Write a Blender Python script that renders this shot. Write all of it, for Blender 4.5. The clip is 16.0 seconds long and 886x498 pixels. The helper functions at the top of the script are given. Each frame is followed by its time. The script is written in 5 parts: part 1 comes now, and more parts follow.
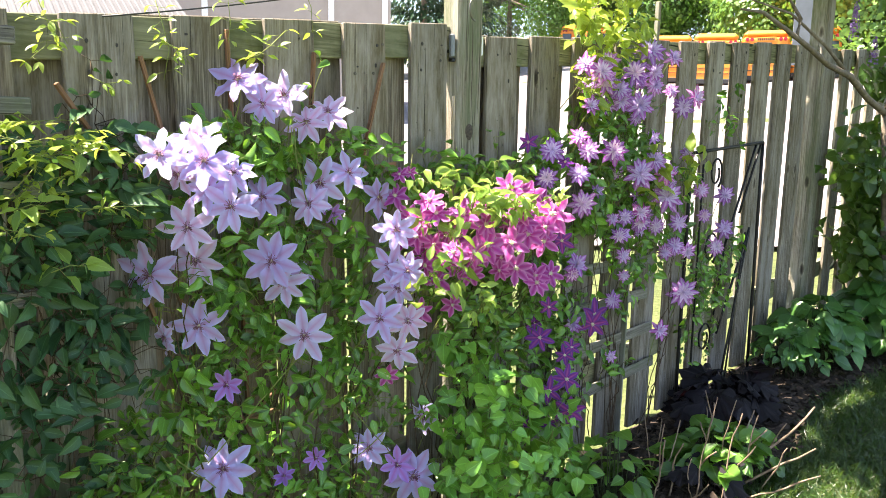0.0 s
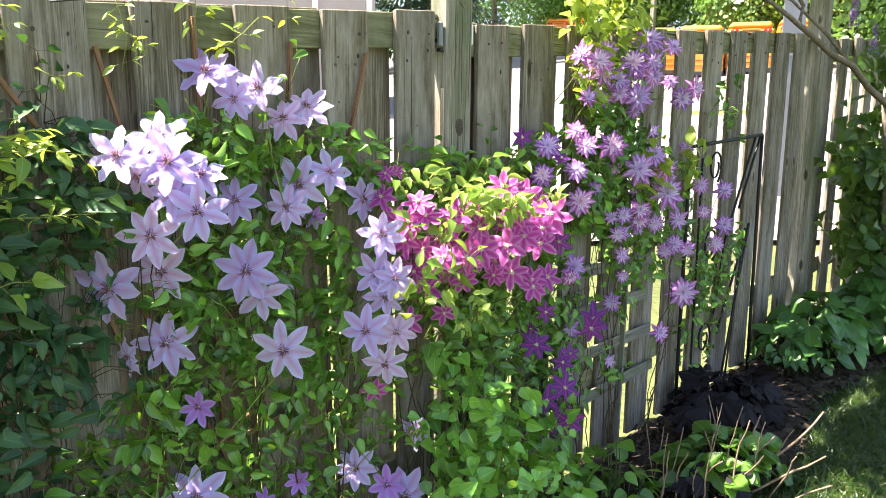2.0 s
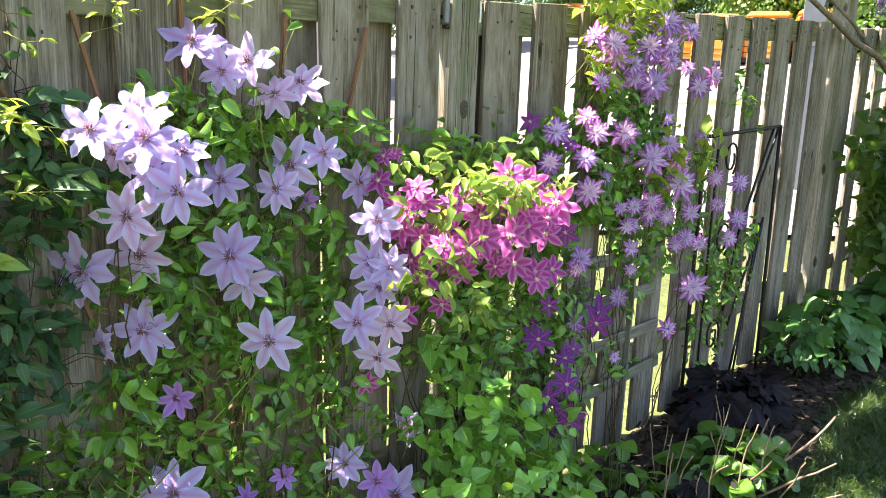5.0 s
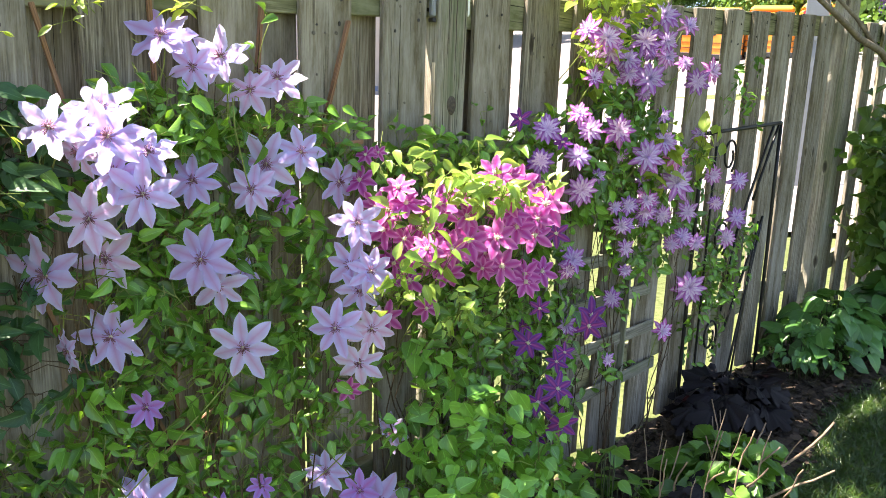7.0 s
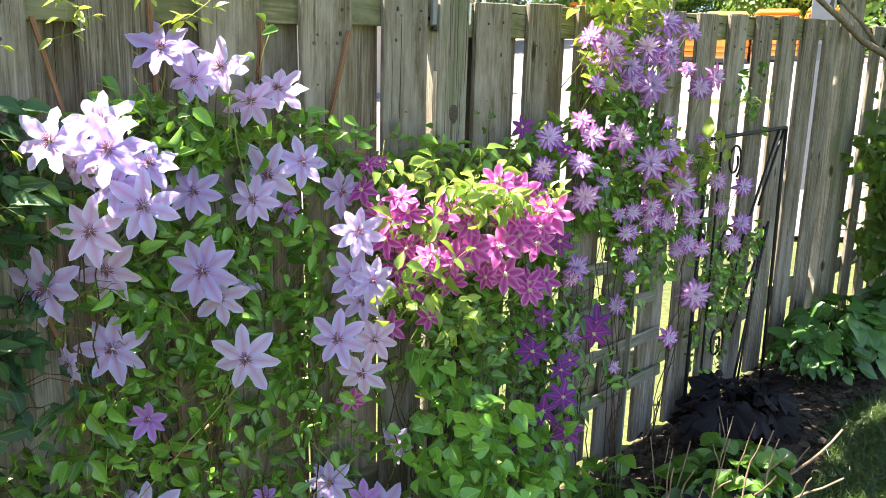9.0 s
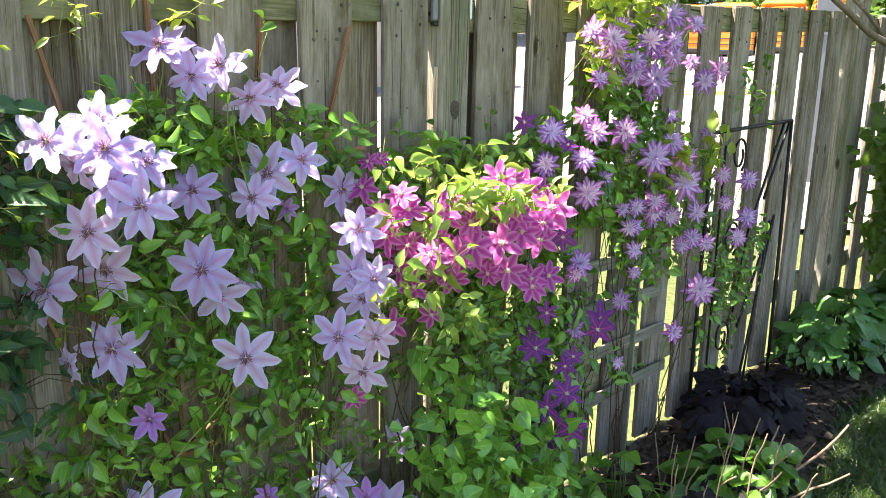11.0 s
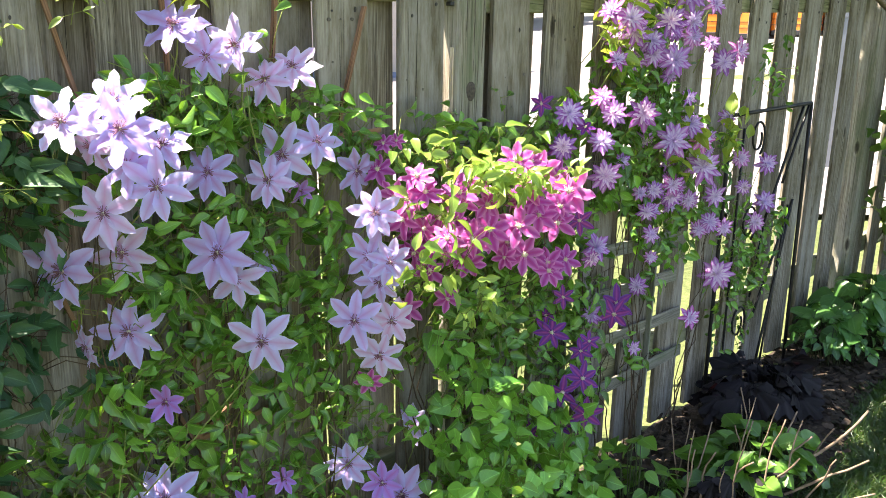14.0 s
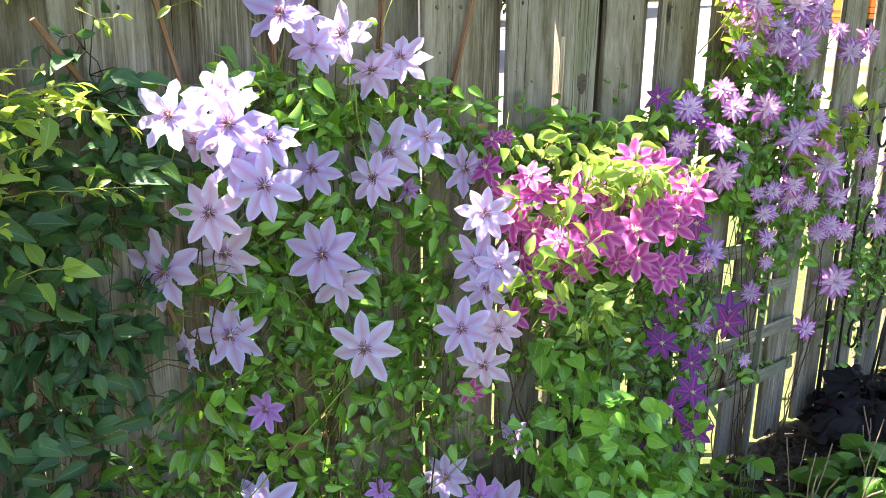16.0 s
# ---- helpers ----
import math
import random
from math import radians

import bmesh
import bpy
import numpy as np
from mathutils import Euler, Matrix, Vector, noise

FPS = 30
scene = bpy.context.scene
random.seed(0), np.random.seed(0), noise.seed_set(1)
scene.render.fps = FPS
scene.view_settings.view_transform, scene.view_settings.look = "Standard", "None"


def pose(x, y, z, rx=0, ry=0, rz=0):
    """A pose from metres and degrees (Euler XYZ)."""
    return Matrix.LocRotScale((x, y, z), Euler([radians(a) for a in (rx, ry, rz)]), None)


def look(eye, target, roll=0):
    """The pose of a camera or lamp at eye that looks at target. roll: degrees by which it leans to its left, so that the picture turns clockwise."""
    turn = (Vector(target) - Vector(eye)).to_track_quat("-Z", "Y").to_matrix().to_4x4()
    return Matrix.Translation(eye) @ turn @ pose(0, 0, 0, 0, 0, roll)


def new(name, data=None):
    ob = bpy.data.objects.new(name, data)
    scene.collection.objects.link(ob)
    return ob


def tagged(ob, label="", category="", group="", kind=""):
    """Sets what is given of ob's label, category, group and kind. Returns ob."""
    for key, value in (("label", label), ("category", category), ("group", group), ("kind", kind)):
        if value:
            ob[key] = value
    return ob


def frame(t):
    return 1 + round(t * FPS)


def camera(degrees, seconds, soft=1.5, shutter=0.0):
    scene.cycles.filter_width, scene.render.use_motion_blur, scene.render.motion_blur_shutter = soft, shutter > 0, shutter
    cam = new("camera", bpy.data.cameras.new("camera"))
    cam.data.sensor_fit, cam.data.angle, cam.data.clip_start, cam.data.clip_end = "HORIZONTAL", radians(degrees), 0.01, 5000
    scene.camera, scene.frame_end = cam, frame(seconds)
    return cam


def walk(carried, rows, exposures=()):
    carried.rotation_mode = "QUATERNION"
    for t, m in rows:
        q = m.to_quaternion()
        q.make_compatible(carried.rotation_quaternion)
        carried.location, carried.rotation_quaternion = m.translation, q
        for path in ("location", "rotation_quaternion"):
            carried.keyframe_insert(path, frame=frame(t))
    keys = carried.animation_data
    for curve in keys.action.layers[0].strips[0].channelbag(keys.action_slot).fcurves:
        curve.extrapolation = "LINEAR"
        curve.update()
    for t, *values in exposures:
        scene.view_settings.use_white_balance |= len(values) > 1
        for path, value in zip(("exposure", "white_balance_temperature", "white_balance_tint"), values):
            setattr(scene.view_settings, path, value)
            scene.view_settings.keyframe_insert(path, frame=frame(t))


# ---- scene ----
cam = camera(61.5, 16.0, 0.7)
PATH = [
    (0, (-1.517, -1.715, 1.561), (-0.176, -0.265, 1.249), 1.2),
    (0.5, (-1.502, -1.666, 1.572), (-0.148, -0.227, 1.261), 0.8),
    (1, (-1.478, -1.632, 1.581), (-0.116, -0.202, 1.268), 0.6),
    (1.5, (-1.438, -1.61, 1.58), (-0.075, -0.181, 1.261), 0.6),
    (2, (-1.418, -1.597, 1.563), (-0.054, -0.172, 1.237), 0.7),
    (2.5, (-1.42, -1.59, 1.553), (-0.051, -0.171, 1.217), 0.9),
    (3, (-1.413, -1.587, 1.554), (-0.048, -0.168, 1.204), 1.1),
    (3.5, (-1.399, -1.569, 1.561), (-0.036, -0.152, 1.199), 1.6),
    (4, (-1.38, -1.557, 1.56), (-0.021, -0.134, 1.201), 1.9),
    (6.5, (-1.265, -1.519, 1.562), (0.066, -0.079, 1.167), 2.4),
    (7, (-1.255, -1.516, 1.569), (0.085, -0.082, 1.182), 2.4),
    (7.5, (-1.255, -1.51, 1.577), (0.089, -0.079, 1.198), 2.3),
    (8, (-1.252, -1.51, 1.579), (0.091, -0.075, 1.206), 2.1),
    (8.5, (-1.249, -1.512, 1.576), (0.088, -0.071, 1.206), 2.0),
    (9, (-1.243, -1.517, 1.576), (0.085, -0.069, 1.204), 1.9),
    (11.5, (-1.227, -1.513, 1.582), (0.088, -0.058, 1.191), 1.5),
    (12, (-1.233, -1.507, 1.58), (0.081, -0.053, 1.185), 1.5),
    (12.5, (-1.232, -1.504, 1.573), (0.073, -0.043, 1.169), 1.5),
    (13, (-1.232, -1.501, 1.571), (0.067, -0.038, 1.157), 1.4),
    (13.5, (-1.231, -1.499, 1.57), (0.065, -0.035, 1.15), 1.3),
    (14, (-1.226, -1.494, 1.571), (0.063, -0.025, 1.145), 1.4),
    (14.5, (-1.217, -1.49, 1.577), (0.044, 0.0, 1.141), 1.8),
    (15, (-1.215, -1.478, 1.577), (-0.004, 0.05, 1.131), 2.1),
    (15.5, (-1.211, -1.448, 1.583), (-0.051, 0.115, 1.123), 2.1),
    (16, (-1.224, -1.357, 1.566), (-0.085, 0.224, 1.12), 1.2),
]
walk(cam, [(t, look(eye, target, roll)) for t, eye, target, roll in PATH], [(0.0, 2.54, 7250, 15), (14.0, 2.56, 7250, 14), (16.0, 2.80, 7250, 14)])

# ---- world, sun, exposure ----
SUN_TO = Vector((-1.12, 1.0, 2.95)).normalized()
wld = bpy.data.worlds.new("sky")
scene.world = wld
wld.use_nodes = True
nt = wld.node_tree
sky = nt.nodes.new("ShaderNodeTexSky")
sky.sky_type = 'NISHITA'
sky.sun_disc = False
sky.sun_elevation = math.asin(SUN_TO.z)
sky.sun_rotation = math.atan2(SUN_TO.x, SUN_TO.y)
bgn = nt.nodes["Background"]
bgn.inputs["Strength"].default_value = 0.095
nt.links.new(sky.outputs[0], bgn.inputs[0])
sun_data = bpy.data.lights.new("sun", 'SUN')
sun_data.energy, sun_data.angle, sun_data.color = 5.0, radians(0.53), (1.0, 0.95, 0.87)
sun_ob = new("sun", sun_data)
sun_ob.matrix_world = look((0, 0, 8), Vector((0, 0, 8)) - SUN_TO)

# ---- small helpers ----
RNG = random.Random(7)


def ground_z(x, y):
    """The garden climbs gently along the fence and levels out far away."""
    xx = max(-8.0, min(60.0, x))
    away = math.hypot(x + 1.5, y + 1.7) if y > 0 and x > 0 else 0.0
    return 0.16 + 0.083 * xx + 0.06 * max(0.0, min(95.0, away) - 27.0) + 0.055 * max(0.0, min(80.0, away) - 52.0)


def mesh_from(name, verts, faces, uvs=None, mats=(), midx=None, smooth=True):
    me = bpy.data.meshes.new(name)
    me.from_pydata([tuple(v) for v in verts], [], [tuple(int(i) for i in f) for f in faces])
    if uvs is not None:
        lay = me.uv_layers.new(name="UVMap")
        idx = np.empty(len(me.loops), dtype=np.int32)
        me.loops.foreach_get("vertex_index", idx)
        lay.data.foreach_set("uv", np.asarray(uvs, dtype=np.float32)[idx].ravel())
    for m in mats:
        me.materials.append(m)
    if midx is not None:
        me.polygons.foreach_set("material_index", np.asarray(midx, dtype=np.int32))
    me.polygons.foreach_set("use_smooth", [smooth] * len(me.polygons))
    me.update()
    return me


def put(name, me, parent=None, m=None, label="", kind=""):
    ob = new(name, me)
    if parent is not None:
        ob.parent = parent
    if m is not None:
        ob.matrix_basis = m
    return tagged(ob, label=label, kind=kind)


def part(name, bm, material, parent, label="", smooth=False):
    me = bpy.data.meshes.new(name)
    bm.to_mesh(me)
    bm.free()
    me.materials.append(material)
    if smooth:
        me.polygons.foreach_set("use_smooth", [True] * len(me.polygons))
    return put(name, me, parent, None, label)


def thing(name, label, category, group="", at=(0, 0, 0)):
    ob = new(name)
    ob.location = at
    return tagged(ob, label=label, category=category, group=group)


def box(bm, x0, x1, y0, y1, z0, z1, bevel=0.0, shear=0.0, slope=0.0):
    """A bevelled box; its top follows slope along x, and shear leans it along x."""
    r = bmesh.ops.create_cube(bm, size=1.0)
    vs = r["verts"]
    for v in vs:
        x = x0 if v.co.x < 0 else x1
        y = y0 if v.co.y < 0 else y1
        z = z0 if v.co.z < 0 else z1 + slope * (x - x0)
        v.co = (x + shear * (z1 - z), y, z)
    if bevel > 0:
        es = list({e for v in vs for e in v.link_edges})
        bmesh.ops.bevel(bm, geom=es, offset=bevel, segments=1, affect='EDGES', profile=0.6)
    return bm


def tube_arrays(pts, radii, sides=6):
    pts = [Vector(p) for p in pts]
    verts, faces = [], []
    n = len(pts)
    up = Vector((0.31, 0.17, 0.93))
    for i, p in enumerate(pts):
        d = (pts[min(i + 1, n - 1)] - pts[max(i - 1, 0)])
        d = d.normalized() if d.length > 1e-9 else Vector((0, 0, 1))
        a = d.cross(up)
        a = a.normalized() if a.length > 1e-4 else d.orthogonal().normalized()
        b = d.cross(a)
        r = radii if isinstance(radii, (int, float)) else radii[i]
        for k in range(sides):
            t = 2 * math.pi * k / sides
            verts.append(p + (a * math.cos(t) + b * math.sin(t)) * r)
    for i in range(n - 1):
        for k in range(sides):
            k2 = (k + 1) % sides
            faces.append((i * sides + k, i * sides + k2, (i + 1) * sides + k2, (i + 1) * sides + k))
    faces.append(tuple(range(sides))[::-1])
    faces.append(tuple((n - 1) * sides + k for k in range(sides)))
    return verts, faces


def tubes(name, runs, material, parent, sides=6, label="", kind=""):
    """Several round stems joined into one mesh: runs of (points, radii)."""
    V, F = [], []
    for pts, radii in runs:
        v, f = tube_arrays(pts, radii, sides)
        o = len(V)
        V += v
        F += [tuple(i + o for i in q) for q in f]
    return put(name, mesh_from(name, V, F, None, [material]), parent, None, label, kind)


def tube_each(name, runs, material, parent, sides=5, label=""):
    for run in runs:
        tubes(name, [run], material, parent, sides, label)


def wander(a, b, n, wob, rng, sag=0.0):
    a, b = Vector(a), Vector(b)
    out = []
    off = Vector((0, 0, 0))
    for i in range(n + 1):
        t = i / n
        off += Vector((rng.uniform(-1, 1), rng.uniform(-1, 1), rng.uniform(-1, 1))) * wob
        out.append(a.lerp(b, t) + off * math.sin(math.pi * t) + Vector((0, 0, -sag * math.sin(math.pi * t))))
    return out


def blade(profile, n=5, cols=3, fold=0.15, curl=0.15, ruffle=0.0, tooth=0.0, seed=0, cup=0.0):
    """A leaf or petal along +y with length 1, facing +z. profile(t) gives the half width."""
    rg = random.Random(seed)
    V, U, F = [], [], []
    ph = rg.uniform(0, 6)
    for i in range(n + 1):
        t = i / n
        w = profile(t)
        for j in range(cols):
            s = j / (cols - 1) * 2 - 1
            ww = w
            if tooth and abs(s) == 1 and 0 < i < n:
                ww = w * (1 + (tooth if i % 2 else -tooth))
            z = fold * abs(s) * w * 2 - curl * t * t + cup * math.sin(math.pi * t) * 0.3
            z += ruffle * math.sin(t * 11 + ph + s * 2.2) * abs(s) * w
            V.append((s * ww, t - abs(curl) * 0.25 * t * t, z))
            U.append(((s + 1) / 2, t))
    for i in range(n):
        for j in range(cols - 1):
            a = i * cols + j
            F.append((a, a + 1, a + cols + 1, a + cols))
    return np.array(V), np.array(F), np.array(U)


def lobed(lobes=5, n=30, deep=0.25, ripple=0.08, seed=0):
    """A lobed round leaf, stalk at the origin, along +y."""
    rg = random.Random(seed)
    V, U, F = [(0, 0.12, 0)], [(0.5, 0.12)], []
    rings = 3
    for r in range(1, rings + 1):
        for k in range(n):
            a = 2 * math.pi * k / n
            lob = 1 - deep * (0.5 + 0.5 * math.cos(lobes * (a - math.pi / 2) + math.pi)) - 0.05 * (k % 2)
            if abs(a - 1.5 * math.pi) < 0.35:
                lob *= 0.45
            rad = 0.5 * lob * r / rings
            z = ripple * math.sin(a * lobes * 1.5 + seed) * (r / rings) ** 2 - 0.12 * (r / rings) ** 2
            V.append((rad * math.cos(a), 0.42 + rad * math.sin(a) - 0.3 * (1 - r / rings), z))
            U.append((0.5 + 0.5 * math.cos(a) * r / rings, 0.5 + 0.5 * math.sin(a) * r / rings))
    for k in range(n):
        F.append((0, 1 + k, 1 + (k + 1) % n, 1 + (k + 1) % n))
    F = [(f[0], f[1], f[2]) for f in F]
    for r in range(rings - 1):
        for k in range(n):
            a, b = 1 + r * n + k, 1 + r * n + (k + 1) % n
            F.append((a, a + n, b + n, b))
    return np.array(V), F, np.array(U)


def aim(loc, normal, tip, size):
    """The pose of a leaf or flower: +z along normal, +y as near to tip as can be."""
    n = Vector(normal).normalized()
    y = Vector(tip)
    y = y - n * y.dot(n)
    y = y.normalized() if y.length > 1e-4 else n.orthogonal().normalized()
    x = y.cross(n)
    m = Matrix((x, y, n)).transposed().to_4x4()
    return Matrix.Translation(loc) @ m @ Matrix.Diagonal((size, size, size, 1))


def joined(name, base, poses, material, parent=None, label="", kind="stuff"):
    """Many copies of a few base shapes in one mesh."""
    V, F, U, o = [], [], [], 0
    for i, m in enumerate(poses):
        v, f, u = base[i % len(base)]
        M = np.array(m)
        V.append(v @ M[:3, :3].T + M[:3, 3])
        U.append(u)
        F += [tuple(int(k) + o for k in q) for q in f]
        o += len(v)
    if not V:
        return None
    return put(name, mesh_from(name, np.concatenate(V), F, np.concatenate(U), [material]), parent, None, label, kind)


# ---- materials ----
def mat(name):
    m = bpy.data.materials.new(name)
    m.use_nodes = True
    return m, m.node_tree.nodes, m.node_tree.links, m.node_tree.nodes["Principled BSDF"]


def ramp(N, L, fac, stops):
    r = N.new("ShaderNodeValToRGB")
    e = r.color_ramp.elements
    while len(e) < len(stops):
        e.new(0.5)
    for el, (p, c) in zip(e, stops):
        el.position, el.color = p, (*c, 1)
    L.new(fac, r.inputs[0])
    return r.outputs[0]


def noise_tex(N, L, vec, scale, detail=4.0, rough=0.55):
    n = N.new("ShaderNodeTexNoise")
    n.inputs["Scale"].default_value, n.inputs["Detail"].default_value, n.inputs["Roughness"].default_value = scale, detail, rough
    if vec is not None:
        L.new(vec, n.inputs["Vector"])
    return n.outputs[0]


def maths(N, L, op, a, b=None):
    n = N.new("ShaderNodeMath")
    n.operation = op
    for i, v in enumerate((a, b)):
        if v is None:
            continue
        if isinstance(v, (int, float)):
            n.inputs[i].default_value = v
        else:
            L.new(v, n.inputs[i])
    return n.outputs[0]


def mixc(N, L, fac, a, b, mode='MIX'):
    n = N.new("ShaderNodeMix")
    n.data_type, n.blend_type = 'RGBA', mode
    for i, v in ((0, fac), (6, a), (7, b)):
        if isinstance(v, (int, float)):
            n.inputs[i].default_value = v
        elif isinstance(v, tuple):
            n.inputs[i].default_value = (*v, 1)
        else:
            L.new(v, n.inputs[i])
    return n.outputs[2]


def bump(N, L, height, strength, dist, bsdf):
    b = N.new("ShaderNodeBump")
    b.inputs["Strength"].default_value, b.inputs["Distance"].default_value = strength, dist
    L.new(height, b.inputs["Height"])
    L.new(b.outputs[0], bsdf.inputs["Normal"])


def coords(N, L, scale, shift=True):
    tc = N.new("ShaderNodeTexCoord")
    mp = N.new("ShaderNodeMapping")
    mp.inputs["Scale"].default_value = scale
    L.new(tc.outputs["Object"], mp.inputs["Vector"])
    if shift:
        oi = N.new("ShaderNodeObjectInfo")
        mul = maths(N, L, 'MULTIPLY', oi.outputs["Random"], 37.0)
        cb = N.new("ShaderNodeCombineXYZ")
        for k in range(3):
            L.new(mul, cb.inputs[k])
        L.new(cb.outputs[0], mp.inputs["Location"])
    return mp.outputs[0]


def wood(name, dark, mid, light, scale=(115, 115, 2.6), stain=(0.12, 0.14, 0.08), rough=0.85, bstr=0.5):
    """Weathered board: fine grain along its length, dark checks, silvered and mossy patches, knots."""
    m, N, L, b = mat(name)
    wob = noise_tex(N, L, coords(N, L, tuple(c * 0.12 for c in scale)), 1.0, 2.0, 0.5)
    base = coords(N, L, scale)
    va = N.new("ShaderNodeVectorMath")
    va.operation = 'ADD'
    cb = N.new("ShaderNodeCombineXYZ")
    for k in range(3):
        if scale[k] > 10:
            L.new(maths(N, L, 'MULTIPLY', wob, 5.0), cb.inputs[k])
    L.new(base, va.inputs[0])
    L.new(cb.outputs[0], va.inputs[1])
    g = noise_tex(N, L, va.outputs[0], 1.0, 8.0, 0.72)
    g2 = noise_tex(N, L, va.outputs[0], 3.1, 4.0, 0.6)
    gg = maths(N, L, 'ADD', maths(N, L, 'MULTIPLY', g, 0.65), maths(N, L, 'MULTIPLY', g2, 0.35))
    col = ramp(N, L, gg, [(0.37, tuple(c * 0.7 for c in dark)), (0.50, mid), (0.61, tuple(c * 1.12 for c in light))])
    blotch = noise_tex(N, L, coords(N, L, (7, 7, 1.6)), 1.0, 5.0, 0.65)
    col = mixc(N, L, ramp(N, L, blotch, [(0.41, (0, 0, 0)), (0.60, (0.85, 0.85, 0.85))]), col, stain)
    silver = noise_tex(N, L, coords(N, L, tuple(c * 0.09 if c > 10 else c * 0.8 for c in scale)), 1.0, 6.0, 0.75)
    col = mixc(N, L, ramp(N, L, silver, [(0.45, (0, 0, 0)), (0.66, (0.8, 0.8, 0.8))]), col, tuple(c * f for c, f in zip(light, (1.0, 1.03, 1.12))))
    crack = noise_tex(N, L, coords(N, L, tuple(c * 2.0 if c > 10 else c * 0.6 for c in scale)), 1.0, 3.0, 0.55)
    cr = ramp(N, L, crack, [(0.31, (0.12, 0.11, 0.10)), (0.36, (1, 1, 1))])
    col = mixc(N, L, 1.0, col, cr, 'MULTIPLY')
    vo = N.new("ShaderNodeTexVoronoi")
    vo.inputs["Scale"].default_value = 1.0
    L.new(coords(N, L, tuple(9.0 if c > 10 else 3.2 for c in scale)), vo.inputs["Vector"])
    kn = ramp(N, L, vo.outputs["Distance"], [(0.05, (0.14, 0.12, 0.11)), (0.09, (0.55, 0.52, 0.49)), (0.12, (1.25, 1.22, 1.18)), (0.17, (1, 1, 1))])
    col = mixc(N, L, 0.9, col, kn, 'MULTIPLY')
    oi = N.new("ShaderNodeObjectInfo")
    tone = ramp(N, L, oi.outputs["Random"], [(0, (0.80, 0.79, 0.78)), (0.5, (1, 1, 1)), (1, (1.14, 1.11, 1.06))])
    col = mixc(N, L, 1.0, col, tone, 'MULTIPLY')
    L.new(col, b.inputs["Base Color"])
    b.inputs["Roughness"].default_value = rough
    b.inputs["Specular IOR Level"].default_value = 0.25
    bump(N, L, maths(N, L, 'ADD', gg, maths(N, L, 'MULTIPLY', cr, 0.6)), bstr * 1.0, 0.004, b)
    return m


def leaf_mat(name, dark, light, trans, glow=0.35, rough=0.36, vein=0.35, side=5.0, spec=0.5):
    """Leaf blade: two greens mixed leaf by leaf, paler ribs, and light through the blade."""
    m, N, L, b = mat(name)
    oi = N.new("ShaderNodeObjectInfo")
    ge = N.new("ShaderNodeNewGeometry")
    r = maths(N, L, 'FRACT', maths(N, L, 'ADD', oi.outputs["Random"], ge.outputs["Random Per Island"]))
    tc = N.new("ShaderNodeTexCoord")
    uv = N.new("ShaderNodeSeparateXYZ")
    L.new(tc.outputs["UV"], uv.inputs[0])
    col = ramp(N, L, r, [(0.0, dark), (0.55, tuple((a + c) / 2 for a, c in zip(dark, light))), (1.0, light)])
    spots = noise_tex(N, L, tc.outputs["Object"], 60, 3, 0.6)
    col = mixc(N, L, 0.28, col, ramp(N, L, spots, [(0.35, (0.5, 0.5, 0.45)), (0.65, (1.25, 1.3, 1.1))]), 'MULTIPLY')
    s = maths(N, L, 'ABSOLUTE', maths(N, L, 'SUBTRACT', uv.outputs[0], 0.5))
    rib = maths(N, L, 'LESS_THAN', s, 0.035)
    wave = maths(N, L, 'SINE', maths(N, L, 'MULTIPLY', maths(N, L, 'SUBTRACT', uv.outputs[1], s), side * 6.283))
    sidev = maths(N, L, 'GREATER_THAN', wave, 0.96)
    ribs = maths(N, L, 'MAXIMUM', rib, maths(N, L, 'MULTIPLY', sidev, 0.3))
    col = mixc(N, L, maths(N, L, 'MULTIPLY', ribs, vein), col, tuple(min(1, c * 1.8 + 0.03) for c in light))
    L.new(col, b.inputs["Base Color"])
    b.inputs["Roughness"].default_value = rough
    b.inputs["Specular IOR Level"].default_value = spec
    bump(N, L, wave, 0.10, 0.001, b)
    t = N.new("ShaderNodeBsdfTranslucent")
    L.new(mixc(N, L, 0.7, col, trans), t.inputs["Color"])
    mx = N.new("ShaderNodeMixShader")
    mx.inputs[0].default_value = glow
    L.new(b.outputs[0], mx.inputs[1])
    L.new(t.outputs[0], mx.inputs[2])
    L.new(mx.outputs[0], N["Material Output"].inputs[0])
    return m


